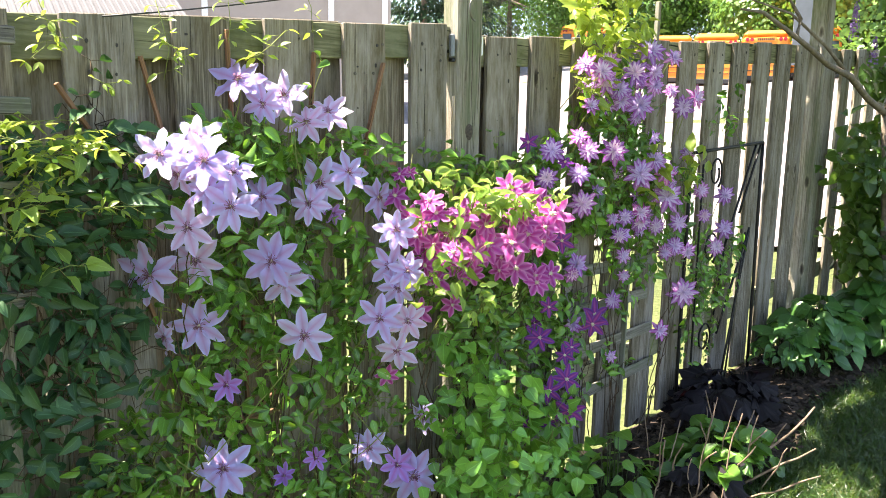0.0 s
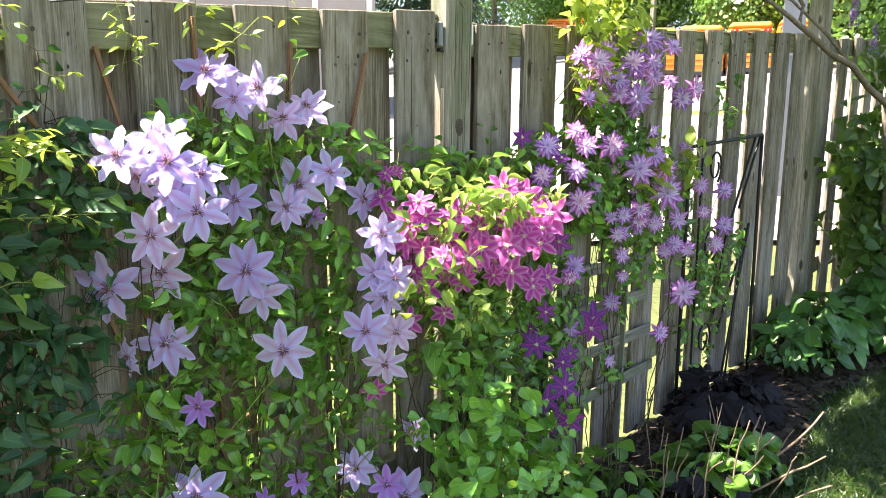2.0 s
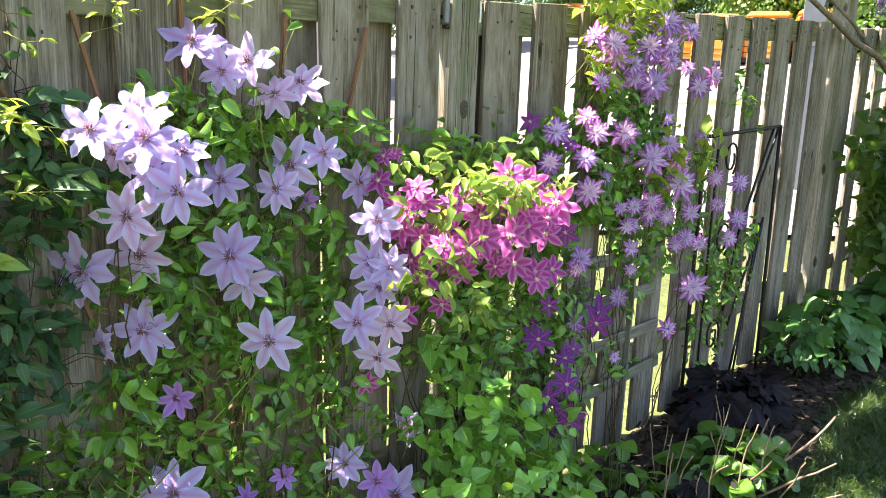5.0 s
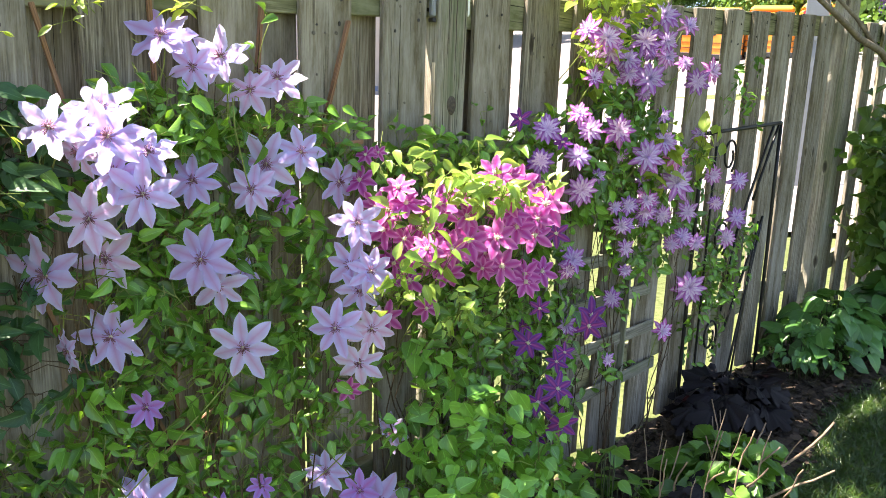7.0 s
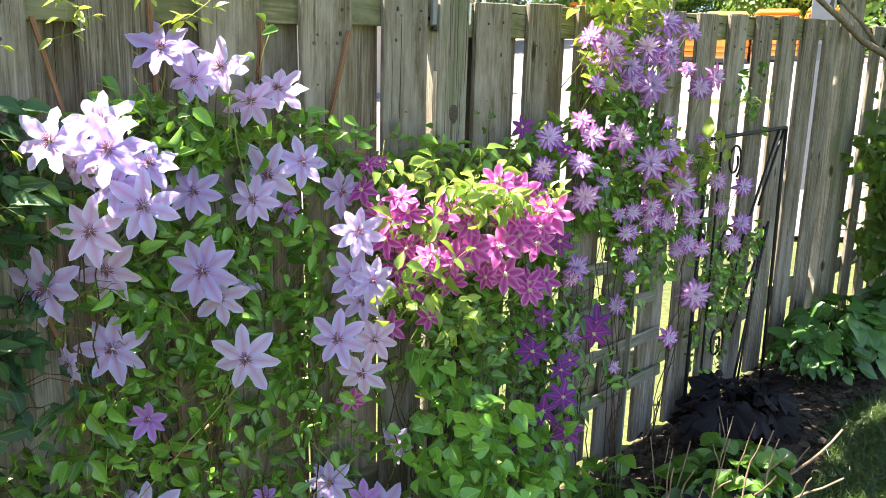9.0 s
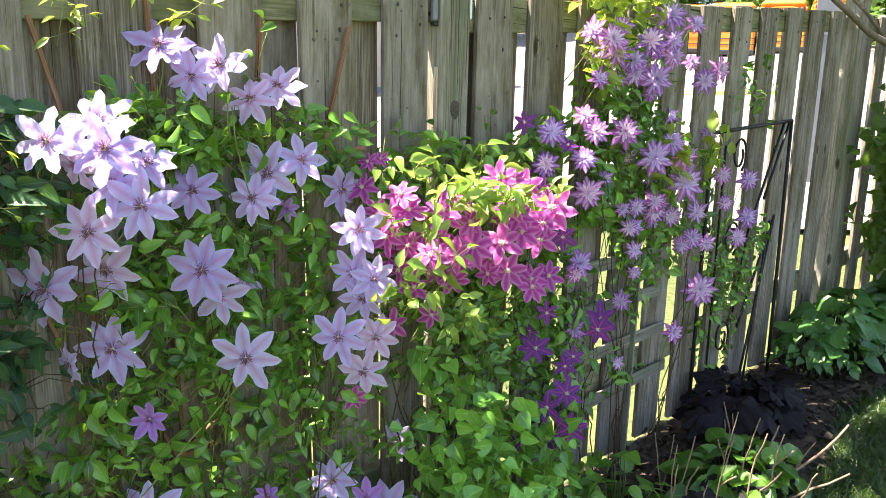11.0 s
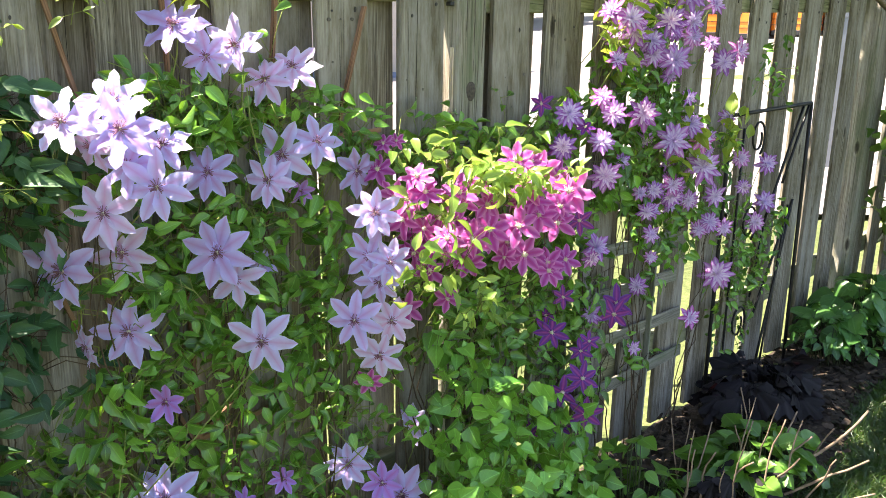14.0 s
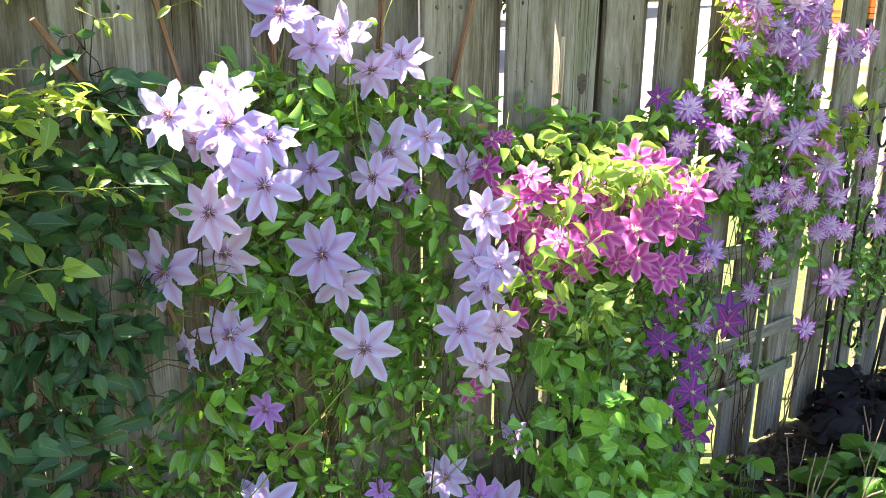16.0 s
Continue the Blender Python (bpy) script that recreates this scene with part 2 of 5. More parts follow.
def petal_mat(name, edge, body, bar, glow=0.4, barw=0.16, tipc=None):
    """Sepal: a coloured bar down the middle that fades to the edge, fine long veins."""
    m, N, L, b = mat(name)
    tc = N.new("ShaderNodeTexCoord")
    uv = N.new("ShaderNodeSeparateXYZ")
    L.new(tc.outputs["UV"], uv.inputs[0])
    s = maths(N, L, 'ABSOLUTE', maths(N, L, 'SUBTRACT', uv.outputs[0], 0.5))
    nz = noise_tex(N, L, tc.outputs["Object"], 9, 3)
    s2 = maths(N, L, 'ADD', s, maths(N, L, 'MULTIPLY', maths(N, L, 'SUBTRACT', nz, 0.5), 0.12))
    s3 = maths(N, L, 'ADD', s2, maths(N, L, 'MULTIPLY', uv.outputs[1], 0.10))
    col = ramp(N, L, s3, [(0.02, bar), (barw, tuple(0.45 * a + 0.55 * c for a, c in zip(bar, body))), (barw * 2.0, body), (0.5, edge)])
    fine = maths(N, L, 'SINE', maths(N, L, 'MULTIPLY', uv.outputs[0], 70.0))
    vn = maths(N, L, 'MULTIPLY', maths(N, L, 'GREATER_THAN', fine, 0.55), 0.07)
    col = mixc(N, L, vn, col, bar)
    oi = N.new("ShaderNodeObjectInfo")
    tone = ramp(N, L, oi.outputs["Random"], [(0, (0.74, 0.68, 0.84)), (0.35, (0.95, 0.90, 1.0)), (0.7, (1.02, 1, 1)), (1, (1.12, 1.0, 0.98))])
    col = mixc(N, L, 1.0, col, tone, 'MULTIPLY')
    L.new(col, b.inputs["Base Color"])
    b.inputs["Roughness"].default_value = 0.55
    b.inputs["Specular IOR Level"].default_value = 0.25
    bump(N, L, fine, 0.10, 0.002, b)
    t = N.new("ShaderNodeBsdfTranslucent")
    L.new(col, t.inputs["Color"])
    mx = N.new("ShaderNodeMixShader")
    mx.inputs[0].default_value = glow
    L.new(b.outputs[0], mx.inputs[1])
    L.new(t.outputs[0], mx.inputs[2])
    L.new(mx.outputs[0], N["Material Output"].inputs[0])
    return m


def speckled(name, stops, scale=8.0, detail=6.0, rough=0.9, bstr=0.4, bdist=0.01, scale2=1.2, spread=0.25):
    m, N, L, b = mat(name)
    tc = N.new("ShaderNodeTexCoord")
    n1 = noise_tex(N, L, tc.outputs["Object"], scale, detail, 0.6)
    n2 = noise_tex(N, L, tc.outputs["Object"], scale2, 3, 0.5)
    f = maths(N, L, 'ADD', maths(N, L, 'MULTIPLY', n1, 1 - spread), maths(N, L, 'MULTIPLY', n2, spread))
    ge = N.new("ShaderNodeNewGeometry")
    f = maths(N, L, 'ADD', f, maths(N, L, 'MULTIPLY', maths(N, L, 'SUBTRACT', ge.outputs["Random Per Island"], 0.5), 0.12))
    L.new(ramp(N, L, f, stops), b.inputs["Base Color"])
    b.inputs["Roughness"].default_value = rough
    b.inputs["Specular IOR Level"].default_value = 0.3
    bump(N, L, n1, bstr, bdist, b)
    return m


def plain(name, col, rough=0.5, metal=0.0, vary=0.25, scale=30.0):
    m, N, L, b = mat(name)
    tc = N.new("ShaderNodeTexCoord")
    n = noise_tex(N, L, tc.outputs["Object"], scale, 4, 0.6)
    L.new(ramp(N, L, n, [(0.3, tuple(c * (1 - vary) for c in col)), (0.7, tuple(min(1, c * (1 + vary)) for c in col))]), b.inputs["Base Color"])
    b.inputs["Roughness"].default_value, b.inputs["Metallic"].default_value = rough, metal
    return m


M_FENCE = wood("weathered_fence_wood", (0.057, 0.046, 0.035), (0.180, 0.156, 0.122), (0.325, 0.295, 0.245), stain=(0.105, 0.086, 0.052))
M_RAIL = wood("weathered_rail_wood", (0.076, 0.077, 0.038), (0.162, 0.158, 0.089), (0.255, 0.248, 0.157), scale=(2.2, 55, 55), stain=(0.085, 0.099, 0.043))
M_POST = wood("weathered_post_wood", (0.061, 0.049, 0.036), (0.200, 0.172, 0.132), (0.350, 0.312, 0.255), scale=(130, 130, 2.0), bstr=0.9)
M_GREYSLAT = wood("silver_grey_slat_wood", (0.07, 0.065, 0.055), (0.15, 0.14, 0.12), (0.25, 0.24, 0.21), scale=(3, 110, 110))
M_CEDAR = wood("reddish_cedar_stick", (0.12, 0.06, 0.035), (0.24, 0.125, 0.07), (0.34, 0.19, 0.11), stain=(0.18, 0.10, 0.065))
# pale wood that carries the sunlight of the sliver beside the post
M_PALE = wood("sunlit_sliver_wood", (0.30, 0.22, 0.15), (0.52, 0.42, 0.31), (0.66, 0.56, 0.44), stain=(0.34, 0.27, 0.19))
M_EYE = plain("grey_brown_board_knot", (0.10, 0.085, 0.068), 0.8, 0, 0.5, 220)
M_KNOT = plain("dark_knot_wood", (0.06, 0.045, 0.033), 0.8, 0, 0.6, 160)
M_NAIL = plain("rusty_nail", (0.035, 0.03, 0.027), 0.7)
M_IRON = plain("black_painted_iron", (0.018, 0.017, 0.018), 0.45, 0.6)
M_HOOK = plain("grey_steel", (0.16, 0.15, 0.14), 0.4, 0.8)
M_BARK = speckled("grey_brown_bark", [(0.3, (0.07, 0.055, 0.042)), (0.55, (0.16, 0.13, 0.10)), (0.75, (0.26, 0.22, 0.175))], 40, 6, 0.9, 0.7, 0.004)
M_STEM = speckled("brown_vine_stem", [(0.3, (0.03, 0.02, 0.012)), (0.6, (0.08, 0.052, 0.03)), (0.8, (0.17, 0.11, 0.065))], 60, 4, 0.8, 0.4, 0.001)
M_GSTEM = speckled("green_vine_stem", [(0.3, (0.11, 0.14, 0.03)), (0.6, (0.20, 0.24, 0.06)), (0.8, (0.28, 0.26, 0.10))], 40, 4, 0.6, 0.2, 0.001)
M_TWIG = speckled("pale_dry_twig", [(0.3, (0.10, 0.065, 0.042)), (0.55, (0.21, 0.15, 0.105)), (0.8, (0.33, 0.25, 0.185))], 50, 5, 0.85, 0.5, 0.002)
M_LEAF = leaf_mat("clematis_leaf", (0.026, 0.075, 0.010), (0.165, 0.370, 0.052), (0.26, 0.50, 0.02), glow=0.22, rough=0.28)
M_LEAF_PALE = leaf_mat("young_clematis_leaf", (0.048, 0.150, 0.020), (0.190, 0.450, 0.080), (0.42, 0.66, 0.05), glow=0.28, rough=0.32)
# lime lightened so that the colour itself carries sunlight on the leaves
M_LEAF_LIME = leaf_mat("sun_tinted_lime_leaf", (0.085, 0.190, 0.022), (0.26, 0.40, 0.085), (0.56, 0.72, 0.12), glow=0.45)
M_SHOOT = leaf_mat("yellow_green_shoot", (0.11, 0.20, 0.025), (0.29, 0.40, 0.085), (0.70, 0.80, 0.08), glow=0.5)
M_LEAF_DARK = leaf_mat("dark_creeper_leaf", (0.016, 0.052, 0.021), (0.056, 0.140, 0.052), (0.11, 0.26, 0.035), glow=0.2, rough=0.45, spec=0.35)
M_HOSTA = leaf_mat("hosta_leaf", (0.026, 0.092, 0.020), (0.080, 0.205, 0.046), (0.270, 0.540, 0.072), glow=0.25, side=3.0)
M_HYDR = leaf_mat("hydrangea_leaf", (0.030, 0.095, 0.014), (0.120, 0.270, 0.038), (0.30, 0.55, 0.05), glow=0.38, side=6.0)
M_HEUCH = leaf_mat("dark_purple_leaf", (0.008, 0.007, 0.009), (0.017, 0.014, 0.018), (0.08, 0.02, 0.03), glow=0.06, rough=0.75, vein=0.15, spec=0.22)
M_TREE_LEAF = leaf_mat("shrub_tree_leaf", (0.018, 0.050, 0.012), (0.055, 0.13, 0.026), (0.25, 0.42, 0.05), glow=0.35)
M_FAR_LEAF = leaf_mat("far_tree_leaf", (0.030, 0.085, 0.018), (0.12, 0.25, 0.045), (0.3, 0.5, 0.06), glow=0.3)
M_CONIFER = leaf_mat("far_conifer_needles", (0.016, 0.045, 0.022), (0.045, 0.10, 0.045), (0.1, 0.2, 0.06), glow=0.15)
M_GRASS = leaf_mat("lawn_grass", (0.010, 0.030, 0.006), (0.036, 0.082, 0.016), (0.25, 0.42, 0.06), glow=0.3, vein=0.1)
M_LAV = petal_mat("lavender_sepal", (0.68, 0.68, 0.97), (0.68, 0.61, 0.93), (0.64, 0.39, 0.70), barw=0.17, glow=0.5)
M_LAVDEEP = petal_mat("violet_sepal", (0.50, 0.32, 0.78), (0.46, 0.27, 0.72), (0.50, 0.18, 0.55))
M_MAG = petal_mat("magenta_sepal", (0.74, 0.30, 0.64), (0.52, 0.085, 0.40), (0.54, 0.06, 0.30), barw=0.09, glow=0.52)
M_PURP = petal_mat("purple_sepal", (0.19, 0.070, 0.36), (0.17, 0.034, 0.23), (0.44, 0.08, 0.32), barw=0.15)
M_DBL = petal_mat("lilac_double_sepal", (0.46, 0.14, 0.52), (0.58, 0.30, 0.68), (0.80, 0.66, 0.86), glow=0.5, barw=0.13)
M_TUFT = petal_mat("pale_lilac_inner_sepal", (0.70, 0.50, 0.80), (0.78, 0.66, 0.86), (0.90, 0.86, 0.93), glow=0.5)
M_DBLPINK = petal_mat("pink_double_sepal", (0.55, 0.10, 0.46), (0.62, 0.24, 0.58), (0.82, 0.58, 0.78), barw=0.12)
M_STAMEN = plain("cream_and_plum_stamen", (0.22, 0.09, 0.14), 0.6, 0, 0.5, 400)
M_STAMEN_PALE = plain("pale_cream_stamen", (0.62, 0.58, 0.42), 0.6, 0, 0.3, 400)
M_SOIL = speckled("dark_garden_mulch", [(0.3, (0.018, 0.013, 0.010)), (0.5, (0.05, 0.036, 0.026)), (0.72, (0.12, 0.09, 0.065))], 45, 8, 0.95, 1.0, 0.02)
M_CHIP = speckled("bark_chip", [(0.25, (0.010, 0.007, 0.005)), (0.5, (0.024, 0.017, 0.012)), (0.8, (0.10, 0.07, 0.05))], 30, 4, 0.9, 0.5, 0.004)
M_TURF = speckled("short_turf", [(0.3, (0.038, 0.048, 0.015)), (0.5, (0.078, 0.098, 0.032)), (0.75, (0.140, 0.155, 0.062))], 30, 8, 0.95, 1.0, 0.02)
M_LOT = speckled("pale_concrete_paving", [(0.3, (0.180, 0.162, 0.163)), (0.5, (0.209, 0.191, 0.192)), (0.75, (0.238, 0.220, 0.222))], 3, 8, 0.9, 0.2, 0.01, 0.15)
M_BUS = plain("orange_yellow_bus_paint", (0.76, 0.245, 0.030), 0.5, 0, 0.08, 2)
M_BLACK = plain("black_rubber", (0.02, 0.02, 0.022), 0.6)
M_GLASS = plain("dark_window_glass", (0.03, 0.04, 0.055), 0.08, 0.0, 0.2, 1)
M_REDLAMP = plain("red_lamp_lens", (0.30, 0.015, 0.03), 0.25)
M_SIGNBACK = plain("galvanised_sheet", (0.17, 0.18, 0.195), 0.5, 0.3, 0.12, 6)
M_WALL = speckled("beige_siding", [(0.3, (0.33, 0.285, 0.245)), (0.6, (0.37, 0.32, 0.28)), (0.8, (0.40, 0.35, 0.31))], 2, 5, 0.85, 0.1, 0.01)
M_TRIM = plain("white_trim", (0.78, 0.78, 0.76), 0.5, 0, 0.05)
M_ROOF = speckled("grey_metal_roofing", [(0.3, (0.075, 0.073, 0.075)), (0.6, (0.10, 0.098, 0.10)), (0.8, (0.125, 0.122, 0.125))], 3, 4, 0.6, 0.1, 0.01)
M_BLUEBAND = plain("blue_grey_panel", (0.10, 0.13, 0.22), 0.5, 0, 0.2, 1)
M_CABLE = plain("black_cable", (0.02, 0.02, 0.02), 0.5)

# ---- ground ----
def sheet(name, xs, ys, zoff, material, label, keep=lambda x, y: True, bumpy=0.0):
    V = [(x, y, ground_z(x, y) + zoff + (bumpy * noise.noise(Vector((x * 5, y * 5, 0.3))) if bumpy else 0)) for y in ys for x in xs]
    nx = len(xs)
    F = []
    for j in range(len(ys) - 1):
        for i in range(nx - 1):
            if keep((xs[i] + xs[i + 1]) / 2, (ys[j] + ys[j + 1]) / 2):
                F.append((j * nx + i, j * nx + i + 1, (j + 1) * nx + i + 1, (j + 1) * nx + i))
    ob = put(name, mesh_from(name, V, F, None, [material]))
    return tagged(ob, label=label, kind="structure")


wide = [-1500, -400, -100, -40, -20, -8, -4, 0, 4, 8, 12, 16, 20, 25, 30, 35, 40, 45, 50, 55, 60, 65, 70, 80, 90, 120, 400, 1500]
sheet("ground", wide, wide, 0.0, M_TURF, "mown green turf that climbs gently along the fence")

# concrete yard behind the fence, its near edge runs slantwise away from the fence
LOT_N, LOT_D = Vector((0.82, 0.572, 0)), 4.71
LOT_T = Vector((-0.572, 0.82, 0))
V, F = [], []
steps_u = [0, 3, 6, 10, 15, 20, 25, 30, 35, 40, 46, 52, 58, 66]
steps_v = [-14, -9, -4, 0, 5, 10, 15, 20, 26, 32, 40, 50, 60]
for u in steps_u:
    for v in steps_v:
        p = LOT_N * (LOT_D + u) + LOT_T * v
        V.append((p.x, p.y, ground_z(p.x, p.y) + 0.05))
for i in range(len(steps_u) - 1):
    for j in range(len(steps_v) - 1):
        a = i * len(steps_v) + j
        F.append((a, a + len(steps_v), a + len(steps_v) + 1, a + 1))
tagged(put("pavement", mesh_from("pavement", V, F, None, [M_LOT])), label="sunlit pale concrete yard behind the fence", kind="structure")

# dark mulch bed at the fence foot
def bed_edge(x):
    return -0.56 - 0.05 * math.sin(x * 2.1) - 0.04 * math.sin(x * 5.3)


V, F = [], []
nx, ny = 90, 12
for i in range(nx + 1):
    x = -3.0 + i * 7.5 / nx
    for j in range(ny + 1):
        y = 0.02 + (bed_edge(x) - 0.02) * j / ny
        k = math.sin(math.pi * min(1, (ny - j) / ny * 1.2 + 0.02))
        V.append((x, y, ground_z(x, y) + 0.006 + 0.02 * max(0, k) + 0.015 * noise.noise(Vector((x * 9, y * 9, 0)))))
for i in range(nx):
    for j in range(ny):
        a = i * (ny + 1) + j
        F.append((a, a + 1, a + ny + 2, a + ny + 1))
tagged(put("soil_bed", mesh_from("soil_bed", V, F, None, [M_SOIL])), label="dark mulched planting bed along the fence foot", kind="structure")

# ---- the fence ----
LEFT_P, RIGHT_P = 0.238, 0.237


def top_left(x):
    return 1.876 + 0.083 * x


def top_right(x):
    return 1.847 + 0.080 * x


def lean(x):
    return 0.032 * max(0.0, min(1.0, (0.05 - x) / 0.4))


fence = thing("fence", "tall weathered grey-green shadowbox fence of rough boards, sloping with the ground", "fence")
nail_bm = bmesh.new()
bmesh.ops.create_cone(nail_bm, cap_ends=True, segments=7, radius1=0.0032, radius2=0.0028, depth=0.004, matrix=Matrix.Rotation(radians(90), 4, 'X'))
nail_me = bpy.data.meshes.new("nail")
nail_bm.to_mesh(nail_me)
nail_bm.free()
nail_me.materials.append(M_NAIL)


def fence_board(x, w, y0, top, slope, front):
    """One upright board, its head cut along the slope, slightly uneven."""
    bm = bmesh.new()
    z0 = ground_z(x, 0) + 0.05 + RNG.uniform(-0.015, 0.015)
    zt = top + RNG.uniform(-0.004, 0.004)
    dy = RNG.uniform(-0.002, 0.002)
    ln = lean(x) + RNG.uniform(-0.004, 0.004)
    box(bm, 0, w, y0 + dy, y0 + dy + 0.019, z0 - zt, 0, 0.0025, ln, slope)
    b = part("board", bm, M_FENCE, fence)
    b.location = (x, 0, zt)
    if front:
        for fx in (0.25, 0.74):
            for dz in (-0.045 + RNG.uniform(-0.012, 0.012), -0.115 + RNG.uniform(-0.02, 0.02)):
                if RNG.random() < 0.6:
                    n = put("nail", nail_me, b)
                    n.location = (w * fx + RNG.uniform(-0.012, 0.012) - ln * dz, y0 + dy - 0.0005, dz)
                    n.scale = (RNG.uniform(0.7, 1.3), 1, RNG.uniform(0.8, 2.4))
    return b


for k in range(-18, 5):
    x = -1.025 + LEFT_P * k
    fence_board(x, 0.142 if k != 0 else 0.150, 0.0, top_left(x), 0.083, True)
    fence_board(x - 0.118, 0.140, 0.057, top_left(x) - 0.006, 0.083, False)
for k in range(0, 11):
    x = (0.248, 0.464, 0.695)[k] if k < 3 else 0.237 + RIGHT_P * k
    fence_board(x, (0.140, 0.150, 0.148)[k] if k < 3 else 0.143, 0.0, top_right(x), 0.08, True)
    fence_board(x - 0.130, 0.135 if k else 0.187, 0.057, top_right(x) - 0.006, 0.08, False)
for k in range(0, 14):
    x = 3.00 + 0.23 * k
    fence_board(x, 0.125, 0.0, top_right(x) - 0.02, 0.08, True)


def rail(x0, x1, topf, drop, h=0.093):
    bm = bmesh.new()
    r = bmesh.ops.create_cube(bm, size=1.0)
    for v in r["verts"]:
        x = x0 if v.co.x < 0 else x1
        z = topf(x) - drop - (h if v.co.z < 0 else 0)
        v.co = (x, 0.0195 if v.co.y < 0 else 0.0565, z)
    bmesh.ops.bevel(bm, geom=list(bm.edges), offset=0.002, segments=1, affect='EDGES')
    part("rail", bm, M_RAIL, fence)


rail(-5.4, 0.097, top_left, 0.004)
rail(0.204, 2.78, top_right, 0.004)
rail(2.86, 6.0, top_right, 0.03)
rail(-5.4, 0.097, lambda x: ground_z(x, 0) + 0.42, 0)
rail(0.204, 2.78, lambda x: ground_z(x, 0) + 0.40, 0)
rail(2.86, 6.0, lambda x: ground_z(x, 0) + 0.40, 0)


def post(x0, x1, y0, y1, z1):
    bm = bmesh.new()
    box(bm, x0, x1, y0, y1, ground_z(x0, 0) - 0.3, z1, 0.006)
    p = part("post", bm, M_POST, fence)
    return p


post(0.098, 0.203, -0.020, 0.056, 2.42)
post(2.79, 2.880, -0.06, 0.03, 2.75)
# rail hanger strap beside the post
bm = bmesh.new()
box(bm, 0.078, 0.094, -0.012, 0.006, 1.785, 1.855, 0.004)
part("rail_hanger", bm, M_SIGNBACK, fence, "grey galvanised rail hanger")
# wire hook on the post
pts = [(0.135 + 0.032 * math.cos(a) * 0.9, -0.028 - 0.028 * abs(math.sin(a * 0.5)), 1.93 + 0.034 * math.sin(a)) for a in [radians(d) for d in range(80, 300, 22)]]
hook = tubes("wire_hook", [([(0.18, -0.026, 1.985), (0.15, -0.028, 1.972)] + pts, 0.0028)], M_HOOK, None)
tagged(hook, "bent grey steel wire hook screwed into the fence post", "hook")
bm = bmesh.new()
box(bm, 0.205, 0.219, -0.008, 0.010, 1.80, 1.86, 0.003)
part("rail_hanger", bm, M_TRIM, fence, "pale galvanised rail hanger")
bm = bmesh.new()
box(bm, 0.079, 0.093, -0.013, 0.006, 1.772, 1.783, 0.002)
part("rubber_pad", bm, M_IRON, fence)
# weather cracks down the post
rng = random.Random(5)
for x, za, zb, w in ((0.128, 1.62, 2.05, 0.0016), (0.147, 1.30, 1.56, 0.0022), (0.158, 1.57, 1.98, 0.0020), (0.172, 1.40, 1.75, 0.0013), (0.186, 1.55, 2.02, 0.0015), (0.116, 1.34, 1.60, 0.0013), (0.139, 1.72, 1.95, 0.0012)):
    p = wander((x, -0.0195, za), (x + rng.uniform(-0.006, 0.006), -0.0195, zb), 10, 0.002, rng)
    for q in p:
        q.y = -0.0195
    tubes("crack", [(p, [w * math.sin(math.pi * (i + 0.3) / 10.6) for i in range(11)])], M_KNOT, fence, 4)
# knot of the post
bm = bmesh.new()
bmesh.ops.create_uvsphere(bm, u_segments=14, v_segments=8, radius=1.0)
for v in bm.verts:
    v.co = (v.co.x * (0.017 + 0.003 * v.co.z), v.co.y * 0.0045, v.co.z * 0.026)
kn = part("knot", bm, M_KNOT, fence, "dark cracked knot in the post", True)
kn.location = (0.152, -0.0195, 1.56)


def board_knot(x, z, r, y=-0.0004):
    """A shallow oval knot in a board face with a darker eye."""
    bm = bmesh.new()
    bmesh.ops.create_uvsphere(bm, u_segments=12, v_segments=6, radius=1.0)
    for v in bm.verts:
        v.co = (v.co.x * r * 0.85, v.co.y * 0.0014, v.co.z * r * 0.7)
    k = part("knot", bm, M_EYE, fence, "", True)
    k.location = (x, y, z)


for x, z, r in ((-0.275, 1.713, 0.0065), (-0.212, 1.718, 0.0060), (-0.243, 1.716, 0.0035), (0.003, 1.563, 0.0050), (-0.05, 1.585, 0.003), (0.494, 1.722, 0.0085), (0.548, 1.716, 0.0060), (-0.265, 1.62, 0.004), (0.375, 1.61, 0.007), (0.30, 1.60, 0.003), (0.33, 1.52, 0.003), (-0.02, 1.80, 0.005), (0.045, 1.79, 0.005), (-0.18, 1.80, 0.006), (0.55, 1.58, 0.003), (0.555, 1.67, 0.003), (-0.26, 1.52, 0.005)):
    board_knot(x, z, r)
# tapered pale strip, added to stand for a sliver of sun on a back board
sliver_bm = bmesh.new()
box(sliver_bm, 0.084, 0.097, -0.018, -0.006, ground_z(0.1, 0) + 0.05, 1.60, 0.002)
for v in sliver_bm.verts:
    if v.co.z > 1.5:
        v.co.x = 0.086 + (v.co.x - 0.084) * 0.3
        v.co.z += 0.07
part("split_lath", sliver_bm, M_PALE, fence, "pale strip standing in for a sunlit sliver of board beside the post")

# grey slats and cedar sticks of the climbing frames in front of the boards
def stick(name, a, b, w, d, material, label, category, group=""):
    a, b = Vector(a), Vector(b)
    bm = bmesh.new()
    ln = (b - a).length
    if abs(b.x - a.x) > abs(b.z - a.z):
        w, d = d, w
    box(bm, -w / 2, w / 2, -d / 2, d / 2, 0, ln, min(w, d) * 0.12)
    me = bpy.data.meshes.new(name)
    bm.to_mesh(me)
    bm.free()
    me.materials.append(material)
    q = (b - a).to_track_quat('Z', 'Y').to_matrix().to_4x4()
    ob = put(name, me, None, Matrix.Translation(a) @ q)
    return tagged(ob, label, category, group)


